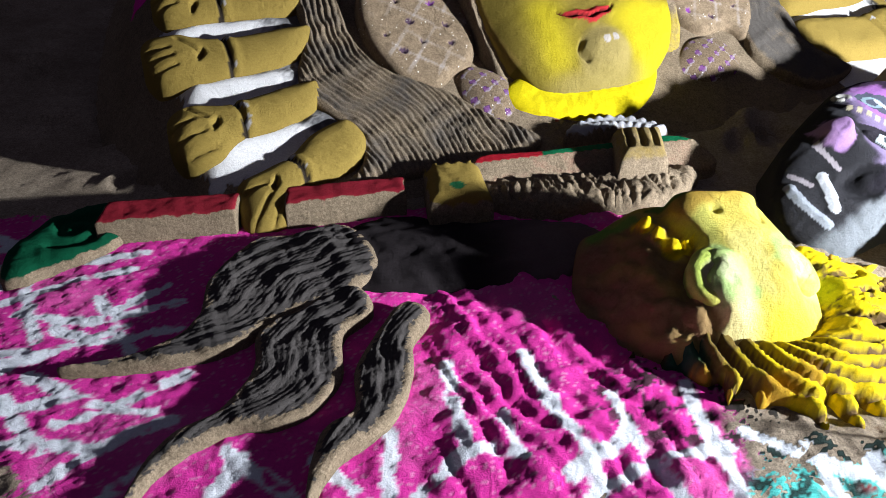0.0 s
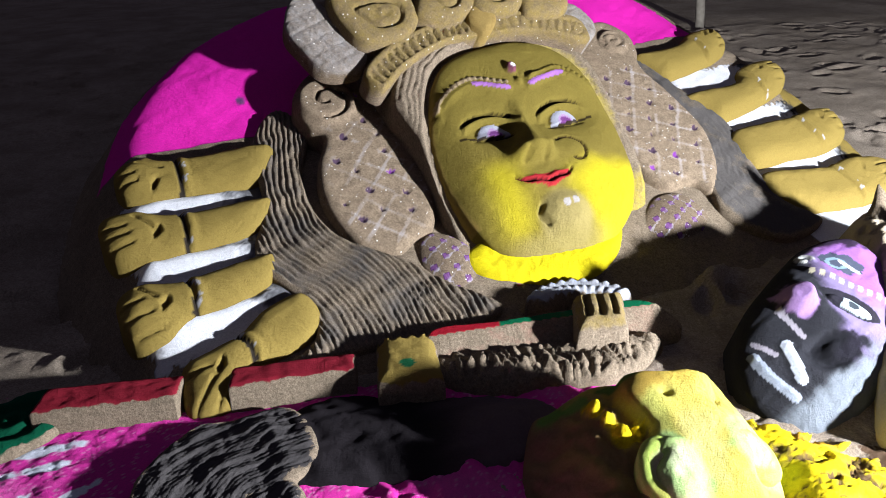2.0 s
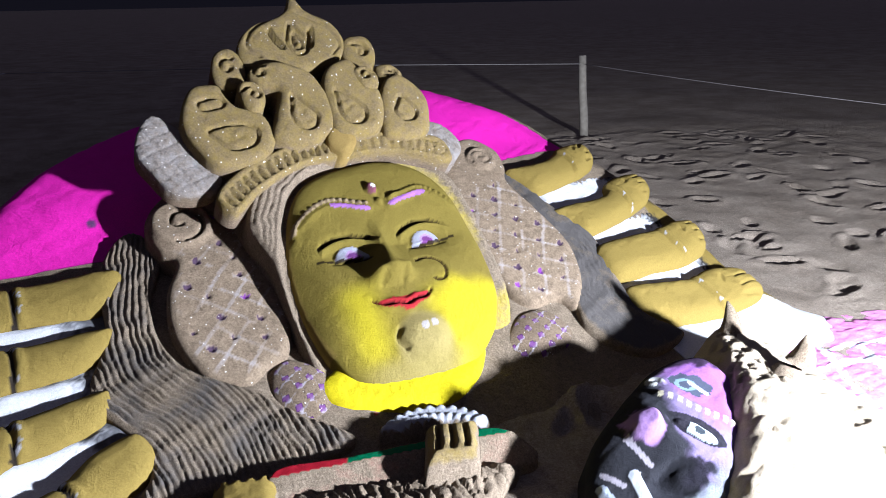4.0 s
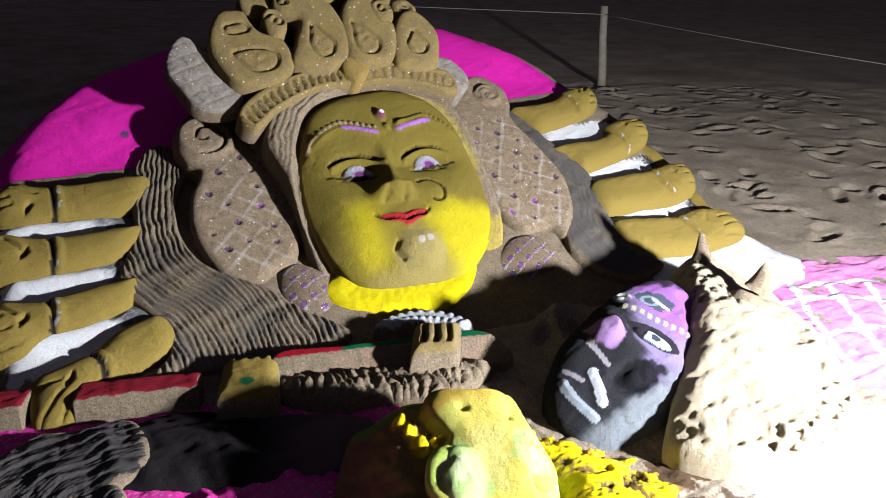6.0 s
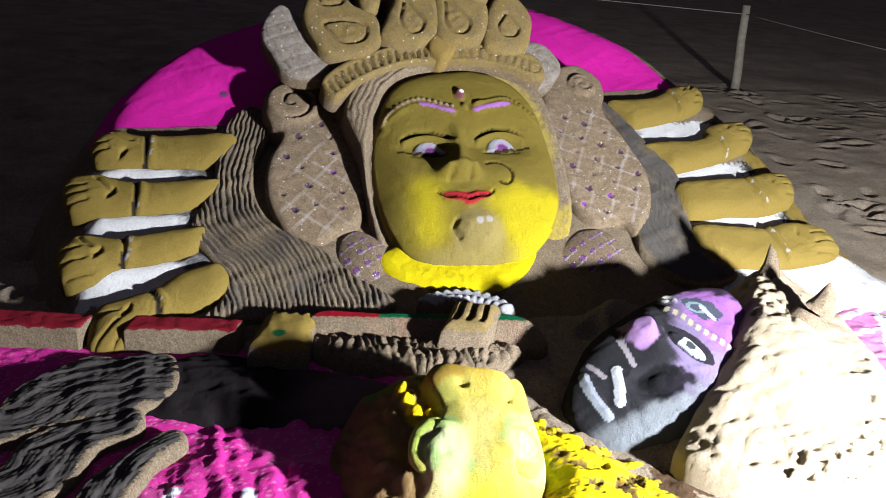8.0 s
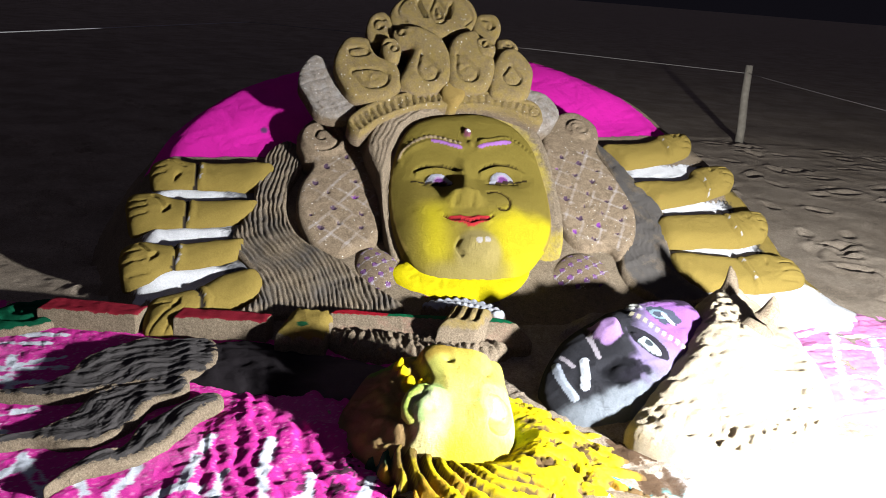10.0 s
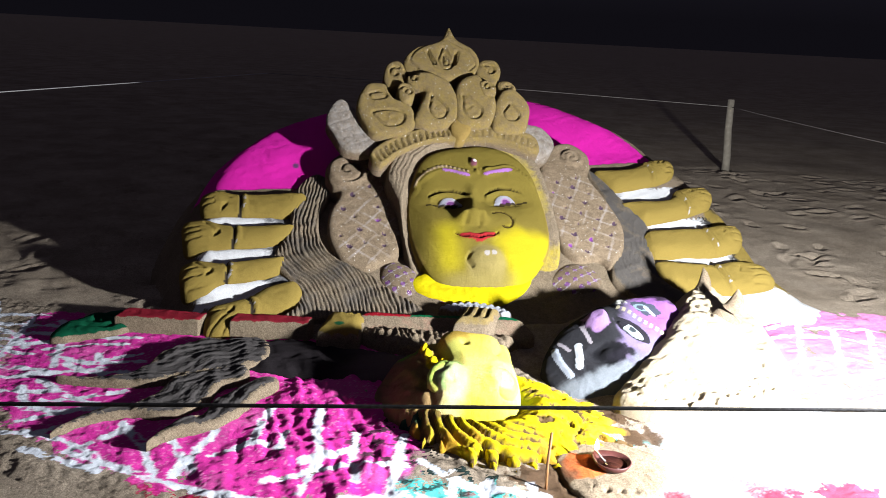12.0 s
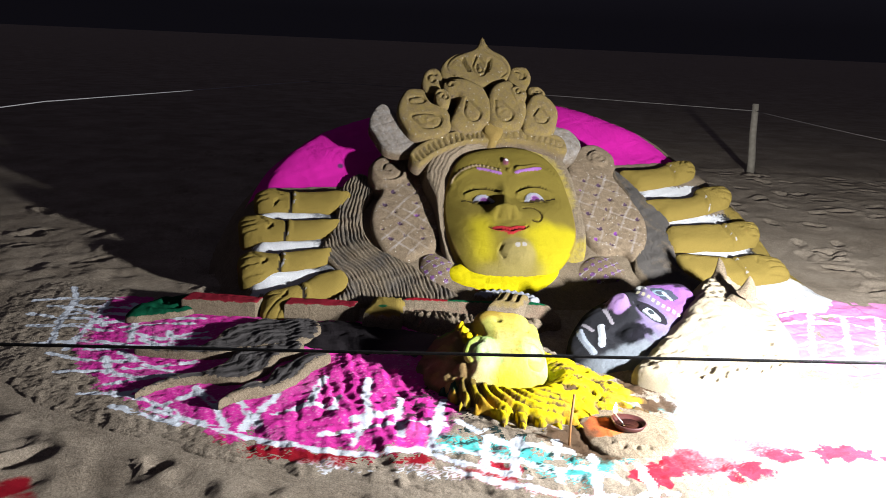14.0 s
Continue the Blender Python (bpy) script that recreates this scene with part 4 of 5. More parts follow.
def carpet_paint(x, y, d, h):
    p = Paint(len(x))
    rng = np.random.default_rng(8)
    r1, r2 = rng.random(len(x)), rng.random(len(x))
    n, f = waves(x, y, 0.10, 7.0), waves(x, y, 0.03, 2.0)
    k = 0.04 * n + 0.02 * f
    d = nearest(x, y, RIM)[0] * np.where(within(x, y, RIM), 1, -1) + 0.05 * (r1 - 0.5)
    pink = smooth(0.05, 0.13, d + k) * smooth(0.80, 0.66, x + k - 0.1 * (y - 1.4)) * smooth(-1.78, -1.55, x + k + 0.35 * (y - 2.3) + 0.06 * (r2 - 0.5))
    pink = np.maximum(pink, smooth(2.40, 2.48, x + k) * smooth(2.78, 2.9, y + k) * smooth(0.02, 0.1, d))
    p.lay(pink * (0.80 + 0.25 * n + 0.1 * f) * (0.9 + 0.2 * r2), ROSE)
    p.lay(0.30 * pink * (r1 > 0.92), (0.85, 0.70, 0.80))
    p.lay(0.28 * pink * smooth(0.2, 0.8, waves(x, y, 0.2, 8.0)), (0.93, 0.26, 0.60))
    # paler pink on the right: bleaching by the near lamp, put into the colour
    p.lay(0.8 * smooth(2.40, 2.48, x + k) * smooth(2.78, 2.9, y + k), (0.85, 0.36, 0.66))
    broken = smooth(-0.35, 0.25, waves(x, y, 0.16, 3.3) + 0.5 * f + 1.2 * (r1 - 0.5))
    p.lay(0.85 * broken * smooth(0.10, 0.02, np.abs(d - 0.03) + k) * smooth(-0.35, 0.05, x + k) * smooth(0.85, 0.7, x) * (y < 2.2), RED)
    p.lay(0.5 * broken * smooth(0.09, 0.02, np.abs(d + 0.03) + k) * smooth(0.85, 1.0, x + k) * smooth(1.6, 1.4, x) * (y < 2.2), (0.50, 0.06, 0.07))
    speck = smooth(-0.9, -0.3, waves(x, y, 0.07, 1.9) + 1.4 * (r2 - 0.5))
    p.lay(0.9 * speck * smooth(0.06, 0.0, np.abs(d - 0.20) - 0.05 + k) * smooth(0.72, 0.82, x + k) * smooth(1.62, 1.45, x) * (y < 2.2), CYAN)
    p.lay(0.85 * (waves(x, y, 0.045, 6.1) + 1.3 * (r1 - 0.5) > 0.75) * smooth(0.10, 0.03, np.abs(np.hypot(x - 1.60, y - 1.72) - 0.30) + k) * (x > 1.55), (0.10, 0.48, 0.48))
    p.lay(0.9 * (waves(x, y, 0.035, 9.0) + 0.6 * (r1 - 0.5) > 0.5) * smooth(0.25, 0.1, np.abs(d - 0.25)) * smooth(0.7, 0.8, x) * smooth(1.4, 1.3, x) * (y < 2.2), (0.03, 0.05, 0.045))
    p.lay(0.66 * smooth(1.72, 1.95, x + k) * smooth(2.75, 2.6, y + k) * smooth(0.10, 0.2, d + k - 0.12 * (r1 - 0.5)), (0.80, 0.80, 0.80))
    for cx, cy, r in ((1.98, 1.50, 0.26), (2.24, 1.74, 0.22), (1.70, 1.30, 0.15), (1.84, 1.45, 0.15), (2.62, 1.80, 0.16), (1.06, 1.20, 0.12)):
        p.lay(0.85 * smooth(r, 0.35 * r, np.hypot(x - cx, (y - cy) * 1.3) + 2.5 * k) * (0.70 + 0.30 * r2), (0.55, 0.030, 0.055))
    # brown powder by the lamp; the last two patches stand in for the mane's shadow
    for cx, cy, r in ((1.36, 1.56, 0.19), (1.50, 1.44, 0.12), (1.62, 2.22, 0.17), (1.72, 2.06, 0.10)):
        p.lay(0.9 * smooth(r, 0.5 * r, np.hypot(x - cx, y - cy) + 1.5 * k) * (0.6 + 0.4 * r1), (0.12, 0.075, 0.045))
    p.lay(0.9 * (waves(x, y, 0.03, 4.0) + 0.6 * (r2 - 0.5) > 0.25) * smooth(0.28, 0.18, np.hypot((x - 0.66) * 0.9, (y - 1.66) * 1.3)), (0.05, 0.045, 0.04))
    for group in (LINES_A, LINES_B, LINES_C, LINES_D, LINES_E, LINES_F):
        for pts in group:
            line = rounded(pts, 4, False)
            lo, hi = line.min(0) - 0.05, line.max(0) + 0.05
            i = np.nonzero((x > lo[0]) & (x < hi[0]) & (y > lo[1]) & (y < hi[1]))[0]
            s = nearest(x[i], y[i], line, False)[0] + 0.008 * f[i] + 0.006 * n[i]
            a = np.zeros(len(x))
            a[i] = 0.98 * smooth(0.12, 0.42, smooth(0.030, 0.008, s) - 0.30 * r1[i] + 0.02) * smooth(-1.0, -0.6, waves(x[i], y[i], 0.055, 3.0))
            p.lay(a, (0.86, 0.90, 0.96))
    p.lay(0.9 * smooth(0.02, 0.006, np.abs(d - 0.14) + 0.01 * f) * smooth(0.65, 0.75, x) * smooth(1.6, 1.5, x) * (y < 2.2), (0.78, 0.8, 0.84))
    p.lay(0.8 * smooth(0.05, 0.0, np.abs(d + 0.05) + k) * (r1 > 0.45) * smooth(0.15, 0.35, x) * smooth(2.0, 1.7, x) * (y < 2.2), (0.78, 0.78, 0.80))
    return p


ob = relief("powder_carpet", lift(FLAT, -0.012), CARPET[::8], 0.0, 0.16, wall=0.0, depth=0.06, res=0.0088, shape=carpet_shape, paint=carpet_paint, material=BEACH, skirt=False)
tagged(ob, "pink powder bed with crossed white lines and red rim", "powder bed", kind="structure")


# ---- spear lying at the foot of the slope ----
spear = root("sand_spear", (0.0, 2.75, 0.02), "long sand spear with red and green powder on top", "spear")


def bar(name, outline, height, colour=None, amount=0.9, label="", extra=None, parent=spear, plane=FLAT, edge=0.02, wall=0.85, split=None, stain=0.25):
    def paint(x, y, d, h):
        p = Paint(len(x))
        if colour:
            p.lay(amount * smooth(0.0, 0.016, d + 0.005 * waves(x, y, 0.03)), colour)
        if split:
            split(p, x, y, d)
        return p
    ob = relief(name, plane, outline, height, edge, wall=wall, depth=0.06, res=0.009, shape=extra or (lambda x, y, d: 0.003 * waves(x, y, 0.07) + 0.0018 * waves(x, y, 0.018)), paint=paint, parent=parent, stain=stain)
    if label:
        ob["label"] = label
    return ob


def quad(a, b, c, d):
    """Corner points doubled up along the sides, so that the outline stays square."""
    pts = []
    for p, q in ((a, b), (b, c), (c, d), (d, a)):
        p, q = np.array(p), np.array(q)
        pts += [tuple(p + (q - p) * t) for t in (0.06, 0.5, 0.94)]
    return pts


bar("shaft", quad((-1.24, 2.61), (-0.76, 2.69), (-0.76, 2.54), (-1.24, 2.46)), 0.10, (0.28, 0.02, 0.035), label="sand shaft with dull red powder on top")
bar("shaft", quad((-0.60, 2.71), (-0.15, 2.80), (-0.14, 2.68), (-0.58, 2.58)), 0.11, (0.28, 0.02, 0.035), label="sand shaft with dull red powder on top")
bar("blade", [(0.14, 2.93), (0.40, 2.99), (0.67, 3.06), (0.95, 3.14), (1.06, 3.09), (1.14, 3.03), (1.0, 2.97), (0.7, 2.89), (0.4, 2.82), (0.16, 2.76)], 0.125, None, label="tapering sand blade with red and green band", extra=lambda x, y, d: -0.085 * np.clip((2.842 + 0.24 * x - y) / 0.10, 0, 1) + 0.002 * waves(x, y, 0.04), edge=0.012, wall=0.95,
    split=lambda p, x, y, d: (p.lay(0.24 * smooth(0.3, -0.2, waves(x, y, 0.15)) * (y - 0.24 * x < 2.845), (0.40, 0.17, 0.13)), p.lay(0.92 * (y - 0.24 * x > 2.845) * (x < 0.40) * (d > 0.006), RED), p.lay(0.92 * (y - 0.24 * x > 2.845) * (x >= 0.40) * (d > 0.006), GREEN)))


def fringe_cuts(x, y, d):
    return 0.012 * waves(x, y, 0.028, 3.0) + 0.042 * (np.abs(np.sin((x + 0.35 * (y - 2.75) + 0.02 * waves(x, y, 0.06)) / 0.0135)) - 0.5) * smooth(0, 0.015, d) * (0.6 + 0.4 * waves(x, y, 0.09))


bar("fringe", [(0.17, 2.84), (0.55, 2.90), (1.02, 2.99), (0.98, 2.84), (0.80, 2.70), (0.62, 2.69), (0.45, 2.66), (0.30, 2.66), (0.18, 2.70)], 0.08, None, label="rough combed sand fringe below the blade", extra=fringe_cuts, edge=0.10, wall=0.25)
bar("snake", [(-1.47, 2.20), (-1.52, 2.36), (-1.47, 2.56), (-1.36, 2.68), (-1.24, 2.70), (-1.17, 2.60), (-1.16, 2.46), (-1.25, 2.34), (-1.34, 2.27), (-1.40, 2.20)], 0.055, (0.006, 0.085, 0.04), 0.82, label="curled green-powdered spear tail", extra=lambda x, y, d: -0.024 * smooth(0.1, 0.6, stroke(x, y, spiral(-1.33, 2.50, 0.12, 1.2, 250, 1), 0.035)) + 0.006 * waves(x, y, 0.05), edge=0.07, wall=0.3)


def hand(outline, height, cuts, tone, amount, label, dot=None):
    def shape(x, y, d):
        h = 0.004 * waves(x, y, 0.06)
        for c in cuts:
            h = h - 0.045 * smooth(0.2, 0.7, stroke(x, y, c, 0.016, n=4))
        return h

    def split(p, x, y, d):
        if dot:
            p.lay(0.95 * (np.hypot(x - dot[0], y - dot[1]) + 0.006 * waves(x, y, 0.02) < 0.030), GREEN)
    return bar("hand", outline, height, tone, amount, label, extra=shape, split=split, parent=figure, edge=0.06, wall=0.55, stain=0.95)


hand(quad((-0.08, 2.87), (0.14, 2.92), (0.19, 2.60), (-0.05, 2.57)), 0.14, [[(-0.06 + 0.045 * k, 2.90 + 0.01 * k), (-0.055 + 0.045 * k, 2.83 + 0.01 * k)] for k in range(5)], OCHRE, 0.92, "ochre-dusted sand hand with a green dot", (0.055, 2.66))
hand(quad((0.70, 3.10), (0.92, 3.14), (0.89, 2.86), (0.68, 2.81)), 0.19, [[(0.750 + 0.053 * k, 3.055 + 0.01 * k), (0.747 + 0.053 * k, 2.98), (0.740 + 0.053 * k, 2.90 + 0.01 * k)] for k in range(3)], OCHRE, 0.36, "sand hand closed over the blade, four fingers")


def bangle_shape(x, y, d):
    return 0.018 * np.abs(np.sin(np.arctan2(y - 3.12, x - 0.76) * 14)) * smooth(0.05, 0.02, d)


ob = bar("bangle", [(0.52, 3.20), (0.60, 3.31), (0.74, 3.37), (0.88, 3.34), (0.98, 3.24), (0.93, 3.20), (0.82, 3.24), (0.70, 3.24), (0.60, 3.18)], 0.12, (0.50, 0.51, 0.54), 0.62, "scalloped bangle dusted silver-white", parent=figure, extra=bangle_shape, edge=0.05, wall=0.5)


# ---- dark hair locks and body on the powder ----
def lock(outline, flow, label, height=0.046):
    def paint(x, y, d, h):
        p = Paint(len(x))
        r = np.random.default_rng(2).random(len(x))
        p.lay(0.86 * smooth(0.012, 0.028, d + 0.010 * waves(x, y, 0.035) + 0.012 * (r - 0.5)) * (0.92 + 0.12 * waves(x, y, 0.07)) * (0.66 + 0.36 * r), (0.088, 0.080, 0.077))
        return p
    fine = strands(flow, 0.0175, 0.0048, 0.9, 2.0)
    line = rounded(flow, 10, False)

    def shape(x, y, d):
        r, cx, cy, al = nearest(x, y, line, False)
        i = np.clip((al * (len(line) - 1)).astype(int), 0, len(line) - 2)
        t = line[i + 1] - line[i]
        side = np.sign(t[:, 0] * (y - cy) - t[:, 1] * (x - cx)) * r
        sheet = (side / 0.058 + 0.45 * waves(x, y, 0.20, height * 99) + 0.12 * waves(x, y, 0.06)) % 1.0
        return fine(x, y, d) + 0.010 * (sheet - 0.5) * smooth(1.0, 0.80, sheet) * np.clip(d / 0.03, 0, 1) + 0.003 * (np.random.default_rng(6).random(len(x)) - 0.5)
    ob = relief("hair_lock", FLAT, outline, height, 0.05, wall=0.55, depth=0.06, res=0.0055, shape=shape, paint=paint, ragged=0.006)
    return tagged(ob, label, "sand hair", "dark hair locks on the powder")


lock([(-0.36, 2.56), (-0.55, 2.50), (-0.69, 2.43), (-0.77, 2.20), (-0.76, 2.0), (-0.86, 1.86), (-1.10, 1.755), (-0.95, 1.76), (-0.75, 1.80), (-0.62, 1.86), (-0.48, 2.03), (-0.30, 2.14), (-0.22, 2.3)], [(-0.25, 2.40), (-0.52, 2.22), (-0.64, 1.95), (-1.05, 1.77)], "black-dusted wavy sand hair lock with pale edge")
lock([(-0.30, 2.16), (-0.46, 2.05), (-0.56, 1.92), (-0.54, 1.76), (-0.60, 1.60), (-0.73, 1.46), (-0.76, 1.25), (-0.69, 1.40), (-0.56, 1.52), (-0.40, 1.56), (-0.29, 1.72), (-0.30, 1.92), (-0.22, 2.05)], [(-0.25, 2.15), (-0.42, 1.92), (-0.42, 1.70), (-0.62, 1.52), (-0.74, 1.27)], "black-dusted wavy sand hair lock ending in a point")
lock([(-0.12, 2.08), (-0.19, 1.95), (-0.25, 1.76), (-0.24, 1.60), (-0.32, 1.50), (-0.32, 1.27), (-0.26, 1.42), (-0.13, 1.57), (-0.085, 1.75), (-0.09, 1.90), (-0.04, 2.02)], [(-0.08, 2.1), (-0.17, 1.85), (-0.18, 1.62), (-0.31, 1.3)], "short black-dusted sand hair lock curling to a tip")


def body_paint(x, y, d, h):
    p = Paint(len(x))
    # dark colour is part black powder, part the lion's shadow painted in
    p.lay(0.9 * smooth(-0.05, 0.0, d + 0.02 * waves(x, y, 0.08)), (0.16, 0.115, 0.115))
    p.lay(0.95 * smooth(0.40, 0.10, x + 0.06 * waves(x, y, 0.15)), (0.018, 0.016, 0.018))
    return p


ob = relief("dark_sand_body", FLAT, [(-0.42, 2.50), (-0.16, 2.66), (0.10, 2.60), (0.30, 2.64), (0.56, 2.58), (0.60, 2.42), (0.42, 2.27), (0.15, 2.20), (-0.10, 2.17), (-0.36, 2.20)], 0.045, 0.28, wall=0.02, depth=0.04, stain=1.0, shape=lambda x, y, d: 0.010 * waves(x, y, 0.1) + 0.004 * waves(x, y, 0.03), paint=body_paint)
tagged(ob, "low dark sand form beside the lion, black powder and painted shade", "sand form")

# ---- lion ----
lion = root("sand_lion", on(BEAST, 0, 0, -0.15), "yellow-powdered sand lion head with a combed mane", "lion statue")
LION_EARS = ((-0.050, -0.090), (0.205, 0.005))


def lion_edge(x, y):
    """The side of the brow: above 0 on the lit face, below 0 on the shaded flank."""
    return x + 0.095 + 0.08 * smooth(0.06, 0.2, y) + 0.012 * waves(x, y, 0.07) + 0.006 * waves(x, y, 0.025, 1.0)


def lion_shape(x, y, d):
    axis = 0.050 + 0.13 * y - 0.085 * smooth(0.05, 0.20, y)
    half = np.interp(y, [-0.36, -0.12, 0.06, 0.16, 0.24, 0.30], [0.20, 0.16, 0.130, 0.145, 0.140, 0.10])
    tall = np.interp(y, [-0.36, -0.22, -0.02, 0.14, 0.24, 0.30], [0.00, 0.055, 0.080, 0.092, 0.110, 0.060])
    q = np.abs(x - axis) / half
    h = tall * np.sqrt(np.clip(1 - np.clip(q - 0.25, 0, 1.0) ** 2, 0, 1)) * smooth(1.25, 0.92, q)
    h = np.maximum(h, 0.075 * np.exp(-(((x - 0.14) / 0.12) ** 2 + ((y - 0.06) / 0.20) ** 2)))
    # low brow and matted flank falling away on the dark side
    h = h + 0.025 * np.exp(-(((x + 0.12) / 0.10) ** 2 + ((y - 0.17) / 0.09) ** 2)) - 0.11 * smooth(-0.18, -0.45, x) + 0.045 * np.exp(-(((x + 0.20) / 0.13) ** 2 + ((y + 0.05) / 0.2) ** 2))
    h = h + 0.035 * smooth(-0.02, 0.03, lion_edge(x, y)) * smooth(0.03, -0.03, y) * smooth(-0.30, -0.20, y) * smooth(0.05, -0.05, x)
    for k, (ex, ey) in enumerate(LION_EARS):
        r = np.hypot((x - ex) * 1.1, (y - ey) * 0.9)
        h = h + (0.012 if k == 0 else 0.006) * smooth(0.100, 0.060, r) - 0.006 * smooth(0.032, 0.012, np.hypot((x - ex - 0.015) * 1.5, (y - ey + 0.03) * 0.9))
    h = h - 0.030 * smooth(0.026, 0.010, np.hypot((x + 0.025) * 1.0, (y - 0.160) * 1.6)) - 0.022 * smooth(0.026, 0.010, np.hypot((x - 0.130) * 1.8, (y - 0.160) * 0.9))
    side = smooth(0.03, -0.05, lion_edge(x, y))
    hair = np.abs(np.sin((x * 0.75 + y * 0.9 + 0.05 * waves(x, y, 0.16)) / 0.022))
    h = h + side * (0.016 * (hair - 0.5) * (0.6 + 0.5 * waves(x, y, 0.09, 2.0)) + 0.010 * waves(x, y, 0.06, 5.0) + 0.006 * waves(x, y, 0.025, 3.0) + 0.006 * (np.random.default_rng(7).random(len(x)) - 0.5)) * smooth(0, 0.04, d)
    # tufts along the crest between brow and flank
    for tx, ty, tr in ((-0.237, 0.165, 0.035), (-0.200, 0.110, 0.026), (-0.164, 0.060, 0.036), (-0.120, 0.070, 0.024)):
        h = h + 0.040 * smooth(tr, 0.3 * tr, np.hypot(x - tx, y - ty) + 0.008 * waves(x, y, 0.02))
    return h + 0.004 * waves(x, y, 0.08)


def lion_paint(x, y, d, h):
    k = 0.03 * waves(x, y, 0.09) + 0.012 * waves(x, y, 0.03)
    p = Paint(len(x), (0.62, 0.52, 0.11), 0.95)
    p.lay(0.6 * smooth(0.05, 0.0, np.abs(x - 0.06 - 0.13 * y + k) - 0.03) * smooth(0.14, 0.05, y), (0.70, 0.64, 0.24))
    p.lay(0.85 * smooth(-0.12, -0.24, y + k), (0.85, 0.72, 0.04))
    p.lay(0.6 * smooth(-0.06, -0.14, y + k) * smooth(0.08, -0.02, x), (0.66, 0.62, 0.46))
    p.lay(0.7 * smooth(0.02, -0.04, x + k) * smooth(-0.05, 0.02, y), (0.50, 0.52, 0.13))
    for ex, ey in LION_EARS:
        r = np.hypot((x - ex) * 1.1, (y - ey) * 0.9)
        p.lay(0.85 * smooth(0.11, 0.085, r + k), (0.42, 0.60, 0.22))
        p.lay(0.6 * smooth(0.055, 0.025, np.hypot((x - ex - 0.01) * 1.6, y - ey) + 0.5 * k), (0.62, 0.60, 0.42))
    p.lay(0.75 * smooth(0.17, 0.23, y + k) * smooth(0.13, 0.04, x + k), (0.66, 0.47, 0.08))
    p.lay(0.85 * smooth(0.09, 0.04, np.hypot((x + 0.12) * 0.7, y - 0.20) + k), (0.45, 0.29, 0.05))
    # brown flank: its own tone plus the shade of the unlit side, painted in
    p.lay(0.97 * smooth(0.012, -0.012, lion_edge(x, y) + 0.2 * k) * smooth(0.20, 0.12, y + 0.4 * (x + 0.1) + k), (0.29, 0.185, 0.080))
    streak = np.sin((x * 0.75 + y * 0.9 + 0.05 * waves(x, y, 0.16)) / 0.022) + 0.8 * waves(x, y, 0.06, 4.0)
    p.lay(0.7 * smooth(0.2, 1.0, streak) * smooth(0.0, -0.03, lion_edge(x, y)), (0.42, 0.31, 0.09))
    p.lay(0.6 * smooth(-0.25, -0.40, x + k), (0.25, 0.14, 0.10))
    # yellow powder tufts, painted bright where the crest catches the light
    for tx, ty, tr in ((-0.237, 0.165, 0.042), (-0.200, 0.110, 0.032), (-0.164, 0.060, 0.042), (-0.120, 0.070, 0.028)):
        p.lay(0.97 * smooth(tr, 0.6 * tr, np.hypot(x - tx, y - ty) + 0.5 * k), (0.80, 0.64, 0.01))
    p.lay(0.9 * smooth(0.07, 0.03, np.hypot((x + 0.31) * 0.7, (y - 0.225) * 1.5) + k), (0.16, 0.34, 0.06))
    p.lay(0.9 * smooth(0.05, 0.02, np.hypot((x + 0.16) * 0.8, y - 0.255) + k), (0.10, 0.22, 0.04))
    return p


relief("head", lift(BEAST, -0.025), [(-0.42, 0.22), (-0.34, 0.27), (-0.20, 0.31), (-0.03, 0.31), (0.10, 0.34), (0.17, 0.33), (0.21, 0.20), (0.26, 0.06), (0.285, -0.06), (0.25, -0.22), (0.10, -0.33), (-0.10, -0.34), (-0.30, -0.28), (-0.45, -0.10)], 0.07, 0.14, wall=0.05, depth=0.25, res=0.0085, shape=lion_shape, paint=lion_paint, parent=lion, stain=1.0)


def lion_ear(x, y, n, face, hole):
    """A cupped oval ear standing off the side of the head."""
    o = on(BEAST, x, y, n)

    def shape(u, v, d):
        r = np.hypot(u / 0.070, v / 0.100)
        return -0.006 * smooth(0.75, 0.35, r) - hole * smooth(0.034, 0.020, np.abs(u - 0.012) * 1.5 + np.abs(v + 0.012 + 0.5 * (u - 0.012))) + 0.003 * waves(u, v, 0.04, x)

    def paint(u, v, d, h):
        r = np.hypot((u - 0.012) / 0.070, v / 0.100) + 0.10 * waves(u, v, 0.04, y)
        p = Paint(len(u), (0.50, 0.62, 0.13), 0.95)
        p.lay(0.8 * smooth(0.70, 0.45, r), (0.60, 0.56, 0.40))
        p.lay(0.6 * smooth(-0.03, -0.08, v), (0.74, 0.66, 0.16))
        # the hollow is also coloured dark, for the shade inside it
        if hole:
            p.lay(0.9 * smooth(0.034, 0.020, np.abs(u - 0.012) * 1.5 + np.abs(v + 0.012 + 0.5 * (u - 0.012))), (0.12, 0.085, 0.03))
        return p
    oval = [(0.070 * math.cos(a), 0.100 * math.sin(a)) for a in np.arange(12) * math.pi / 6]
    relief("ear", facing(o, face), oval, 0.026, 0.045, wall=0.30, depth=0.09, res=0.006, shape=shape, paint=paint, parent=lion, stain=0.9)["label"] = "cupped lime-green ear"


lion_ear(-0.085, -0.095, 0.130, (0.0, -0.42, 0.90), 0.045)
lion_ear(0.190, -0.020, 0.078, (0.30, -0.36, 0.88), 0.0)


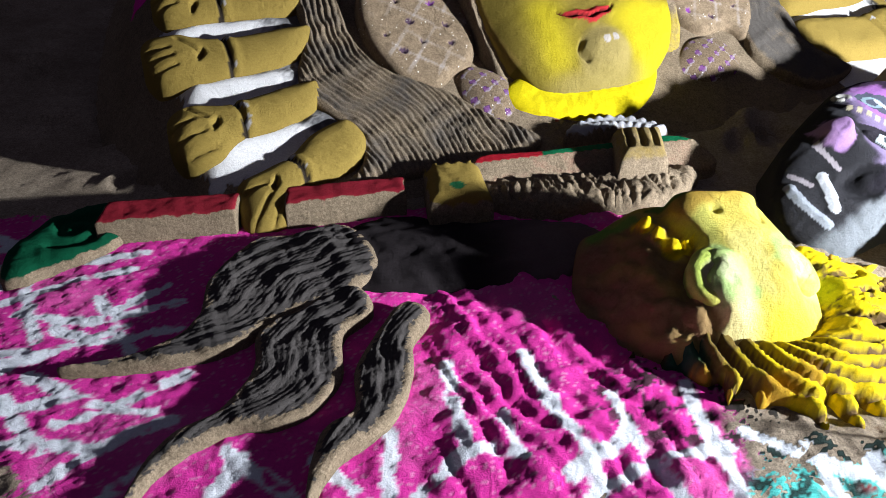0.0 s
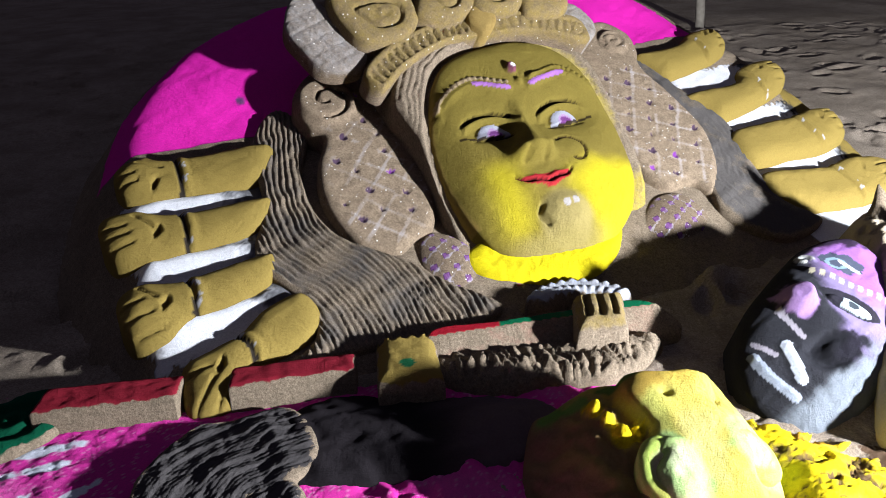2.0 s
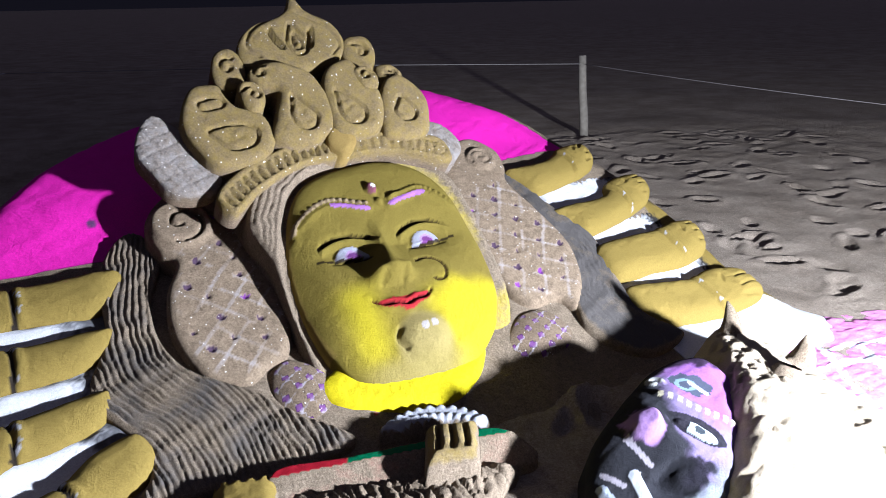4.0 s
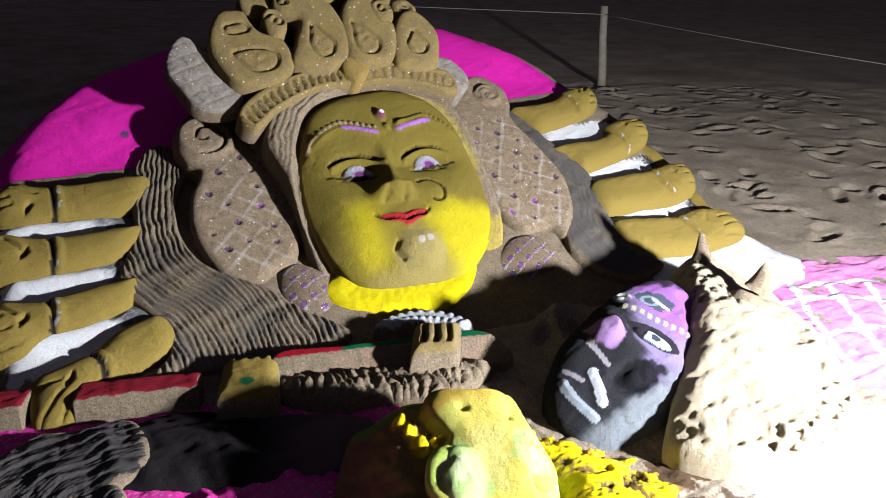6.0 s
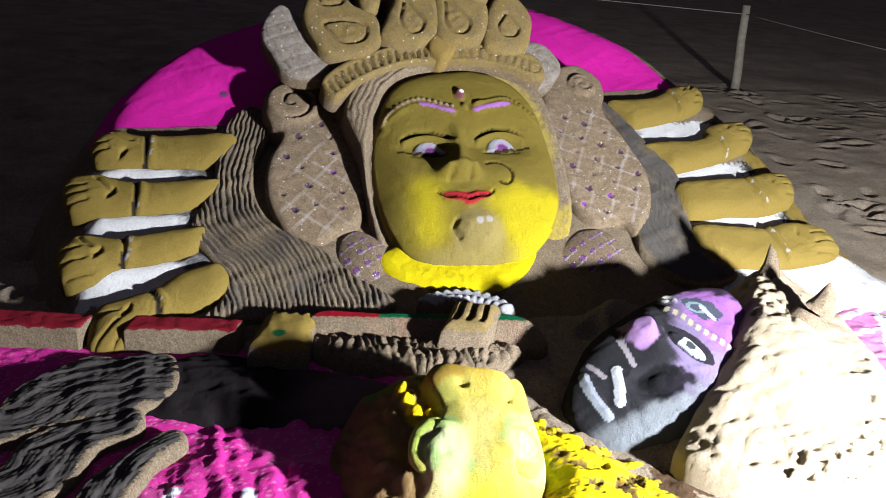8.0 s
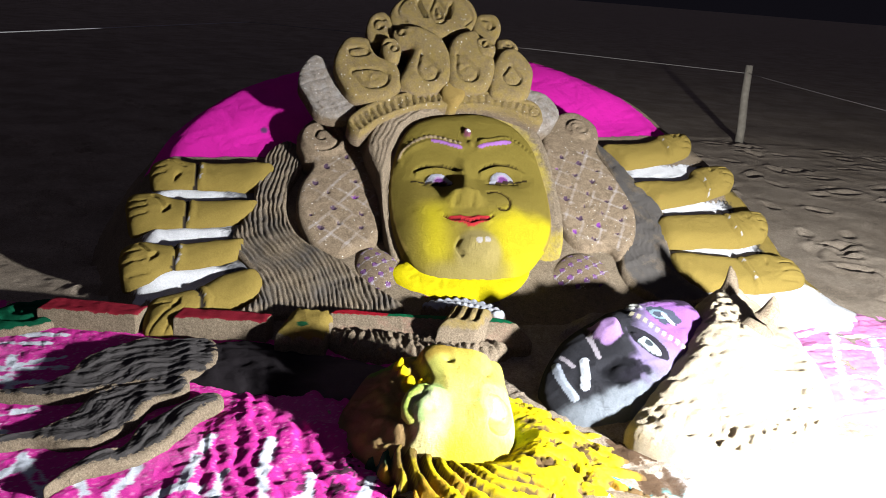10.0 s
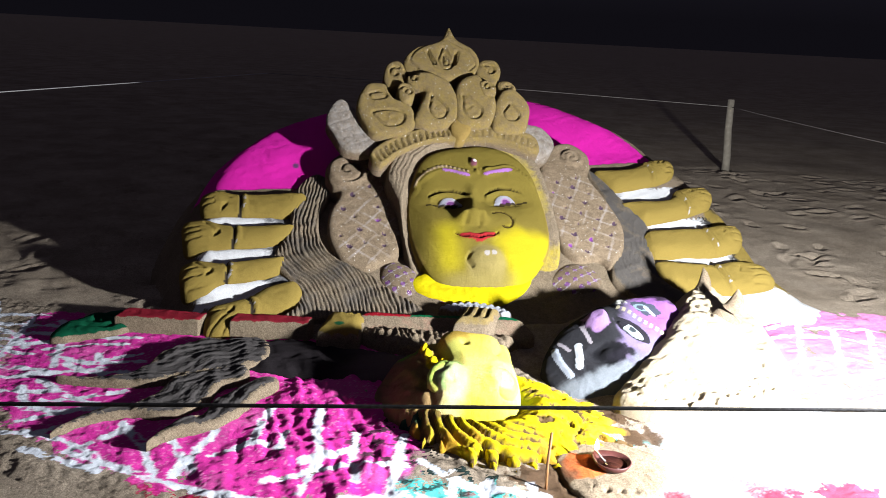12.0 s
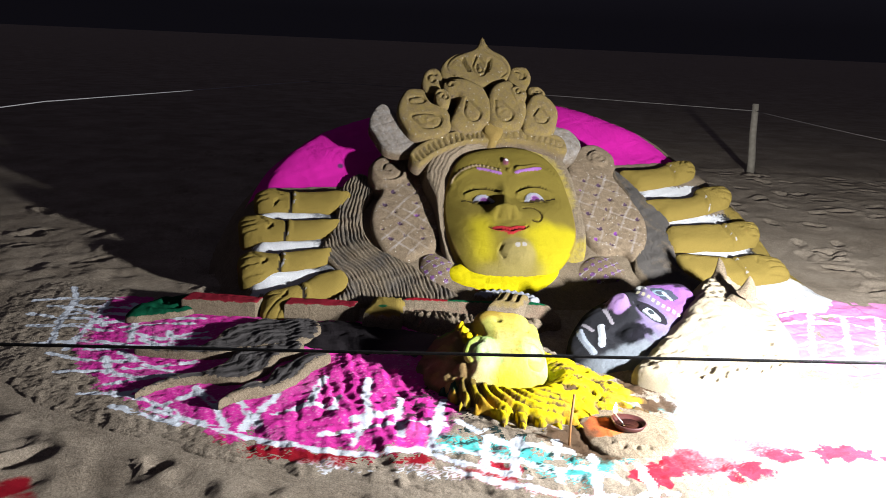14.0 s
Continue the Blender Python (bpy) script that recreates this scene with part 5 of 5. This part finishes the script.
def mane_fan(n=48):
    """An outline that bristles with strand tips round the near side of the head."""
    pts = []
    for i in range(n):
        a = radians(-158 + 228 * i / (n - 1))
        r = 0.49 + 0.07 * math.sin(a * 1.7 + 2.2) + 0.10 * math.exp(-((a - 0.08) / 0.45) ** 2) + (0.065 if i % 2 else -0.050) * (0.35 if i < 15 else 1.0) + 0.03 * math.sin(i * 2.3)
        pts.append((0.98 + r * math.cos(a), 2.04 + 0.92 * r * math.sin(a)))
    return pts + [(1.0, 2.36), (0.8, 2.3), (0.62, 2.15)]


def fan_polar(x, y):
    r = np.hypot(x - 0.98, (y - 2.04) / 0.92)
    around = np.arctan2((y - 2.04) / 0.92, x - 0.98)
    a = around + 0.5 * np.sin(r * 7) - 0.9 * r
    ridges = np.sin(a * 27 + 1.3 * waves(x, y, 0.14))
    loose = 1.1 * waves(around * 0.55 + 0.1 * waves(x, y, 0.1), r * 0.30, 0.035, 3.0) + 0.7 * waves(x, y, 0.035, 2.0) + 0.25
    return r, (ridges + (loose - ridges) * smooth(-0.95, -0.55, around)) * smooth(0.18, 0.30, r)


def fan_shape(x, y, d):
    r, g = fan_polar(x, y)
    return 0.080 * smooth(0.60, 0.30, r) * smooth(0.12, 0.30, r) * smooth(-0.40, -0.2, x - 0.98) - 0.030 * np.clip(0.2 - g, 0, 1.2) * smooth(0.2, 0.32, r) + 0.003 * waves(x, y, 0.05) + 0.005 * (np.random.default_rng(4).random(len(x)) - 0.5)


def fan_paint(x, y, d, h):
    r, g = fan_polar(x, y)
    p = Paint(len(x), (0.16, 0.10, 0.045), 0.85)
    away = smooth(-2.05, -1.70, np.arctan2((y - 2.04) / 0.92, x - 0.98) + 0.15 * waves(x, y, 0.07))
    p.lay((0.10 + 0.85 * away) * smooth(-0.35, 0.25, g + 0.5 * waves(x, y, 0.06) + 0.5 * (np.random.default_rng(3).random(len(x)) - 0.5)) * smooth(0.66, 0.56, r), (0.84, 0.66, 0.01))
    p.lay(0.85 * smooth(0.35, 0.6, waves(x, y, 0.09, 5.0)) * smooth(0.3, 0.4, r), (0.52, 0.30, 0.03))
    # near-black left part: shade on the side turned from the lamp, as colour
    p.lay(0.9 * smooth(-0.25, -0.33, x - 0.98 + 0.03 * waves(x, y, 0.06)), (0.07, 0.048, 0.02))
    p.lay(0.9 * smooth(0.07, 0.04, np.hypot(x - 0.70, y - 1.79) + 0.02 * waves(x, y, 0.04)), (0.02, 0.10, 0.06))
    return p


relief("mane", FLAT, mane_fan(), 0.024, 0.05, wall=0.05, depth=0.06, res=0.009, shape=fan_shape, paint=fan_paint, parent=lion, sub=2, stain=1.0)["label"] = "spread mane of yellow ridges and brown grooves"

# ---- fallen demon: head, thick mane, horns ----
demon = root("sand_demon", on(DEMON, 0.1, 0, -0.2), "fallen horned demon head in purple, grey and black powder with painted shade", "demon statue")
D_OUT = [(-0.35, 0.05), (-0.43, -0.12), (-0.41, -0.27), (-0.28, -0.39), (-0.01, -0.30), (0.20, -0.11), (0.32, 0.03), (0.43, 0.26), (0.37, 0.44), (0.14, 0.42), (-0.10, 0.27), (-0.28, 0.14)]
TUSKS = ([(-0.365, -0.07), (-0.35, -0.15), (-0.305, -0.25)], [(-0.24, -0.06), (-0.243, -0.13), (-0.252, -0.195)])
BROW_D = [(0.03, 0.245), (0.07, 0.21), (0.13, 0.145), (0.24, 0.06)]


def demon_eye(x, y):
    return (x - 0.055) * 0.70 - (y - 0.035) * 0.71, (x - 0.055) * 0.71 + (y - 0.035) * 0.70


def demon_shape(x, y, d):
    h = 0.09 * np.exp(-(((x + 0.0) / 0.26) ** 2 + ((y - 0.02) / 0.26) ** 2))
    h = h + 0.065 * smooth(0.085, 0.03, np.hypot(x + 0.13, (y - 0.10) * 1.1)) + 0.03 * np.exp(-(((x + 0.07) / 0.05) ** 2 + ((y - 0.17) / 0.12) ** 2))
    u, v = demon_eye(x, y)
    h = h - 0.025 * np.exp(-((u / 0.10) ** 2 + (v / 0.055) ** 2)) + 0.025 * np.sqrt(np.clip(1 - (u / 0.085) ** 2 - (v / 0.034) ** 2, 0, 1))
    h = h + 0.02 * stroke(x, y, BROW_D, 0.03) + 0.02 * stroke(x, y, spiral(0.055, 0.315, 0.035, 0.8, 0, 1), 0.018)
    for t in TUSKS:
        h = h + 0.012 * stroke(x, y, t, 0.034)
    h = h - 0.03 * smooth(0.075, 0.03, np.hypot((x + 0.11) * 0.6, y + 0.12)) + 0.02 * smooth(0.05, 0.02, np.hypot((x + 0.07) * 0.7, y + 0.12))
    return h + 0.005 * waves(x, y, 0.07)


def demon_paint(x, y, d, h):
    k = 0.025 * waves(x, y, 0.07) + 0.012 * waves(x, y, 0.025)
    # black is powder round the mouth, and painted shade on the left side
    p = Paint(len(x), (0.028, 0.028, 0.032), 0.95)
    p.lay(0.95 * smooth(-0.12, -0.20, y - 0.42 * x + k), (0.20, 0.22, 0.24))
    p.lay(0.95 * smooth(-0.05, 0.02, x - 0.3 * y + k) * smooth(-0.20, -0.08, y - 0.2 * x + k), (0.23, 0.18, 0.31))
    p.lay(0.8 * smooth(0.10, 0.17, x + k) * smooth(0.0, 0.1, y + k), (0.34, 0.13, 0.42))
    p.lay(0.95 * smooth(0.085, 0.065, np.hypot(x + 0.13, (y - 0.10) * 1.1) + k), (0.30, 0.18, 0.36))
    u, v = demon_eye(x, y)
    p.lay(0.95 * ((u / 0.12) ** 2 + ((v - 0.015) / 0.055) ** 2 < 1), (0.02, 0.02, 0.022))
    p.lay(1.0 * ((u / 0.085) ** 2 + (v / 0.032) ** 2 < 1) * (u > -0.03), (0.50, 0.58, 0.60))
    p.lay(1.0 * (np.hypot(u - 0.012, v) < 0.020), (0.05, 0.06, 0.07))
    p.lay(0.95 * smooth(0.085, 0.06, np.hypot((x + 0.09) * 0.65, (y + 0.12) * 1.25) + k), (0.012, 0.012, 0.014))
    for pts, tone in zip(TUSKS, ((0.32, 0.35, 0.40), (0.60, 0.63, 0.68))):
        p.lay(1.0 * (stroke(x, y, pts, 0.034) + 1.5 * k > 0.4), tone)
    for pts in ([(-0.335, -0.015), (-0.29, -0.08)], [(-0.205, 0.075), (-0.19, 0.02), (-0.175, -0.045)]):
        p.lay(1.0 * (stroke(x, y, pts, 0.018) + k > 0.4), (0.34, 0.31, 0.34))
    stripe = np.sin((x - 0.6 * y) / 0.0065) > -0.2
    p.lay(0.95 * (stroke(x, y, BROW_D, 0.024) > 0.15) * stripe, (0.45, 0.41, 0.28))
    p.lay(0.9 * (np.hypot((x - 0.185) * 0.7, y - 0.275) + k < 0.06), (0.05, 0.08, 0.09))
    p.lay(0.9 * (np.abs(np.hypot((x - 0.175) * 0.8, y - 0.275) - 0.03) < 0.008), (0.25, 0.36, 0.40))
    p.lay(0.9 * (stroke(x, y, [(0.20, 0.28), (0.235, 0.22)], 0.018) > 0.3), (0.6, 0.64, 0.66))
    p.lay(0.95 * (stroke(x, y, spiral(0.055, 0.315, 0.035, 0.8, 0, 1), 0.016) > 0.3), (0.34, 0.34, 0.31))
    p.lay(0.9 * smooth(0.36, 0.39, y + k), (0.02, 0.02, 0.022))
    return p


relief("head", lift(DEMON, -0.09), D_OUT, 0.07, 0.13, wall=0.05, depth=0.25, res=0.0055, shape=demon_shape, paint=demon_paint, parent=demon, stain=1.0)


def mane_shape(x, y, d):
    ridge = 0.10 * np.exp(-(((x - 2.10 - 0.12 * (y - 3.2)) / 0.20) ** 2)) * smooth(2.2, 3.1, y) * smooth(3.85, 3.5, y)
    h = ridge + 0.09 * smooth(0, 0.16, d) * smooth(2.35, 3.0, y)
    row = np.abs(((y + 0.3 * x + 0.02 * waves(x, y, 0.1)) / 0.085) % 1 - 0.5)
    col = ((x - 0.3 * y) / 0.075 + 0.5 * np.floor((y + 0.3 * x) / 0.085)) % 1 - 0.5
    tuft = np.clip(1 - np.hypot(col * 1.6, (row - 0.2) * 2.2) / 0.42, 0, 1) * (waves(x, y, 0.14, 4.0) > np.where((d < 0.17) & (y < 2.8) & (x > 1.95) | (y > 3.05) & (x < 2.12), -0.5, 1.2))
    comb = np.abs(np.sin((x - 1.7 * (y - 2.3) * 0.3) / 0.016 + waves(x, y, 0.08)))
    h = h + 0.06 * smooth(0.30, 0.02, d) * smooth(2.12, 1.96, x - 0.35 * (y - 3.0)) * smooth(2.4, 2.8, y) * smooth(3.7, 3.5, y)
    return h + 0.003 * np.abs(np.sin((x - 0.4 * y) / 0.011 + 2.5 * waves(x, y, 0.10))) + 0.006 * waves(x, y, 0.035, 2.0) - 0.06 * tuft * smooth(0.02, 0.06, d) * smooth(1.72, 1.85, x) + 0.004 * comb * smooth(2.0, 1.85, x) * smooth(2.8, 2.6, y) + 0.014 * waves(x, y, 0.09)


relief("mane", FLAT, [(1.60, 2.32), (1.70, 2.22), (1.86, 2.18), (2.06, 2.20), (2.28, 2.34), (2.46, 2.56), (2.56, 2.95), (2.54, 3.35), (2.42, 3.62), (2.24, 3.72), (2.03, 3.68), (1.90, 3.45), (1.86, 3.15), (1.80, 2.85), (1.69, 2.56)], 0.11, 0.10, wall=0.35, depth=0.08, res=0.0115, shape=mane_shape, paint=lambda x, y, d, h: Paint(len(x), (0.50, 0.42, 0.30), 0.7), parent=demon)["label"] = "bulky pale sand mane with notched tufts"


def horn(base, tip, r):
    base, tip = np.array(base), np.array(tip)
    pts = [base + (tip - base) * k + np.array((0.04 * math.sin(k * 3), 0, 0)) for k in np.linspace(0, 1, 9)]
    tube("horn", pts, [r * (1 - k) ** 0.75 + 0.004 for k in np.linspace(0, 1, 9)], SAND, demon, sides=12)


horn((2.06, 3.50, 0.20), (2.10, 3.56, 0.46), 0.075)
horn((2.16, 3.16, 0.20), (2.25, 3.15, 0.46), 0.100)

# ---- oil lamp, stick ----
CLAY = plain_material("fired_clay", (0.085, 0.025, 0.022), 0.5)
OIL = plain_material("lamp_oil", (0.035, 0.012, 0.008), 0.08, vary=0.1, bump=0.0)
WOOD = plain_material("weathered_wood", (0.42, 0.37, 0.29), 0.85, noise_scale=18.0)
TWIG = plain_material("bamboo_stick", (0.30, 0.13, 0.04), 0.7, noise_scale=40.0)
CORD = plain_material("dark_rope", (0.018, 0.016, 0.016), 0.9, noise_scale=80.0)
NYLON = plain_material("white_nylon_rope", (0.80, 0.78, 0.76), 0.6, noise_scale=60.0)
PALE = plain_material("pale_rope", (0.36, 0.33, 0.30), 0.9, noise_scale=60.0)


def lathe(name, profile, at, material, parent=None, n=32, squash=None):
    verts, faces = [], []
    for r, z in profile:
        for k in range(n):
            a = 2 * math.pi * k / n
            s = 1 + (0.22 * max(0, math.cos(a - 2.6)) ** 8 if squash else 0)
            verts.append((at[0] + r * s * math.cos(a), at[1] + r * s * math.sin(a), at[2] + z))
    for i in range(len(profile) - 1):
        faces += [(i * n + k, i * n + (k + 1) % n, (i + 1) * n + (k + 1) % n, (i + 1) * n + k) for k in range(n)]
    return mesh_object(name, verts, faces, material, np.zeros((len(verts), 4)), parent)


def lamp_mound_paint(x, y, d, h):
    p = Paint(len(x))
    k = 0.02 * waves(x, y, 0.05)
    p.lay(0.9 * smooth(0.12, 0.07, np.hypot(x - 1.49, y - 1.66) + k), (0.70, 0.17, 0.05))
    p.lay(0.8 * smooth(1.48, 1.40, x + 2 * k) * smooth(1.78, 1.6, y), (0.14, 0.085, 0.05))
    return p


ob = relief("lamp_mound", FLAT, [(1.36, 1.70), (1.42, 1.86), (1.60, 1.94), (1.78, 1.88), (1.84, 1.72), (1.78, 1.54), (1.60, 1.43), (1.45, 1.48)], 0.028, 0.17, wall=0.0, depth=0.06, res=0.009,
            shape=lambda x, y, d: -0.03 * smooth(0.35, 0.8, np.sin(np.arctan2(y - 1.75, x - 1.6) * 26)) * smooth(0.022, 0.0, np.abs(np.hypot(x - 1.60, y - 1.70) - 0.20)) * (y < 1.58) * smooth(0.11, 0.07, np.abs(x - 1.62)) * (0.6 + 0.5 * waves(x, y, 0.04, 2.0)) + 0.004 * waves(x, y, 0.04), paint=lamp_mound_paint)
tagged(ob, "small notched sand mound under the oil lamp", "sand mound")
diya = root("oil_lamp", (1.60, 1.68, 0.034), "small round clay oil lamp, lit, on a sand mound", "oil lamp")
lathe("bowl", [(0.0, 0.0), (0.045, 0.0), (0.068, 0.016), (0.080, 0.038), (0.076, 0.042), (0.063, 0.024), (0.040, 0.011), (0.0, 0.009)], (1.60, 1.68, 0.034), CLAY, diya, squash=True)
lathe("oil", [(0.0, 0.024), (0.063, 0.024), (0.060, 0.022)], (1.60, 1.68, 0.034), OIL, diya)
tube("wick", [(1.57, 1.69, 0.058), (1.545, 1.705, 0.074), (1.53, 1.715, 0.088)], 0.004, PALE, diya)
flame_mat, nt, pr = nodes_of("flame")
pr.inputs["Emission Color"].default_value, pr.inputs["Emission Strength"].default_value = (1.0, 0.72, 0.32, 1), 40.0
lathe("flame", [(0.0, 0.0), (0.008, 0.008), (0.011, 0.018), (0.008, 0.034), (0.004, 0.048), (0.0, 0.058)], (1.53, 1.715, 0.088), flame_mat, diya, n=12)
ob = tube("incense_stick", [(1.34, 1.475, 0.0), (1.338, 1.478, 0.12), (1.343, 1.482, 0.26)], 0.006, TWIG)
tagged(ob, "thin upright brown stick stuck in the sand", "stick")


# ---- rope fence round the place ----
def sag(a, b, drop_by, n=24):
    a, b = np.array(a), np.array(b)
    return [a + (b - a) * k - np.array((0, 0, 4 * drop_by * k * (1 - k))) for k in np.linspace(0, 1, n)]


ob = tube("fence_post", [(2.98, 9.39, 0.10), (2.97, 9.39, 0.45), (2.94, 9.385, 0.8), (2.93, 9.39, 1.16)], [0.052, 0.050, 0.046, 0.043], WOOD, sides=14)
tagged(ob, "weathered wooden fence post standing in the sand", "post", "rope fence posts")
ob = tube("rope", sag((2.93, 9.36, 1.07), (0.4, 9.39, 1.115), 0.0, 8) + sag((0.2, 9.39, 1.115), (-3.30, 9.40, 1.12), 0.0, 8), 0.0048, PALE, sides=6)
tagged(ob, "thin pale rope strung from the post", "rope", "fence ropes")
ob = tube("rope", sag((-3.30, 9.40, 1.12), (-3.72, 4.5, 1.10), 0.0, 12) + sag((-3.74, 4.4, 1.10), (-4.2, -0.6, 0.86), 0.0, 12), 0.0048, NYLON, sides=6)
tagged(ob, "thin pale rope along the side of the enclosure", "rope", "fence ropes")
ob = tube("rope", sag((2.93, 9.36, 1.07), (6.2, 2.6, 0.95), 0.06), 0.0032, PALE, sides=6)
tagged(ob, "thin pale rope running off from the post", "rope", "fence ropes")
ob = tube("rope", sag((-4.5, -1.15, 0.78), (6.5, 2.15, 0.78), 0.0, 40), 0.0055, CORD, sides=6)
tagged(ob, "taut dark rope stretched in front of the sculpture", "rope", "fence ropes")
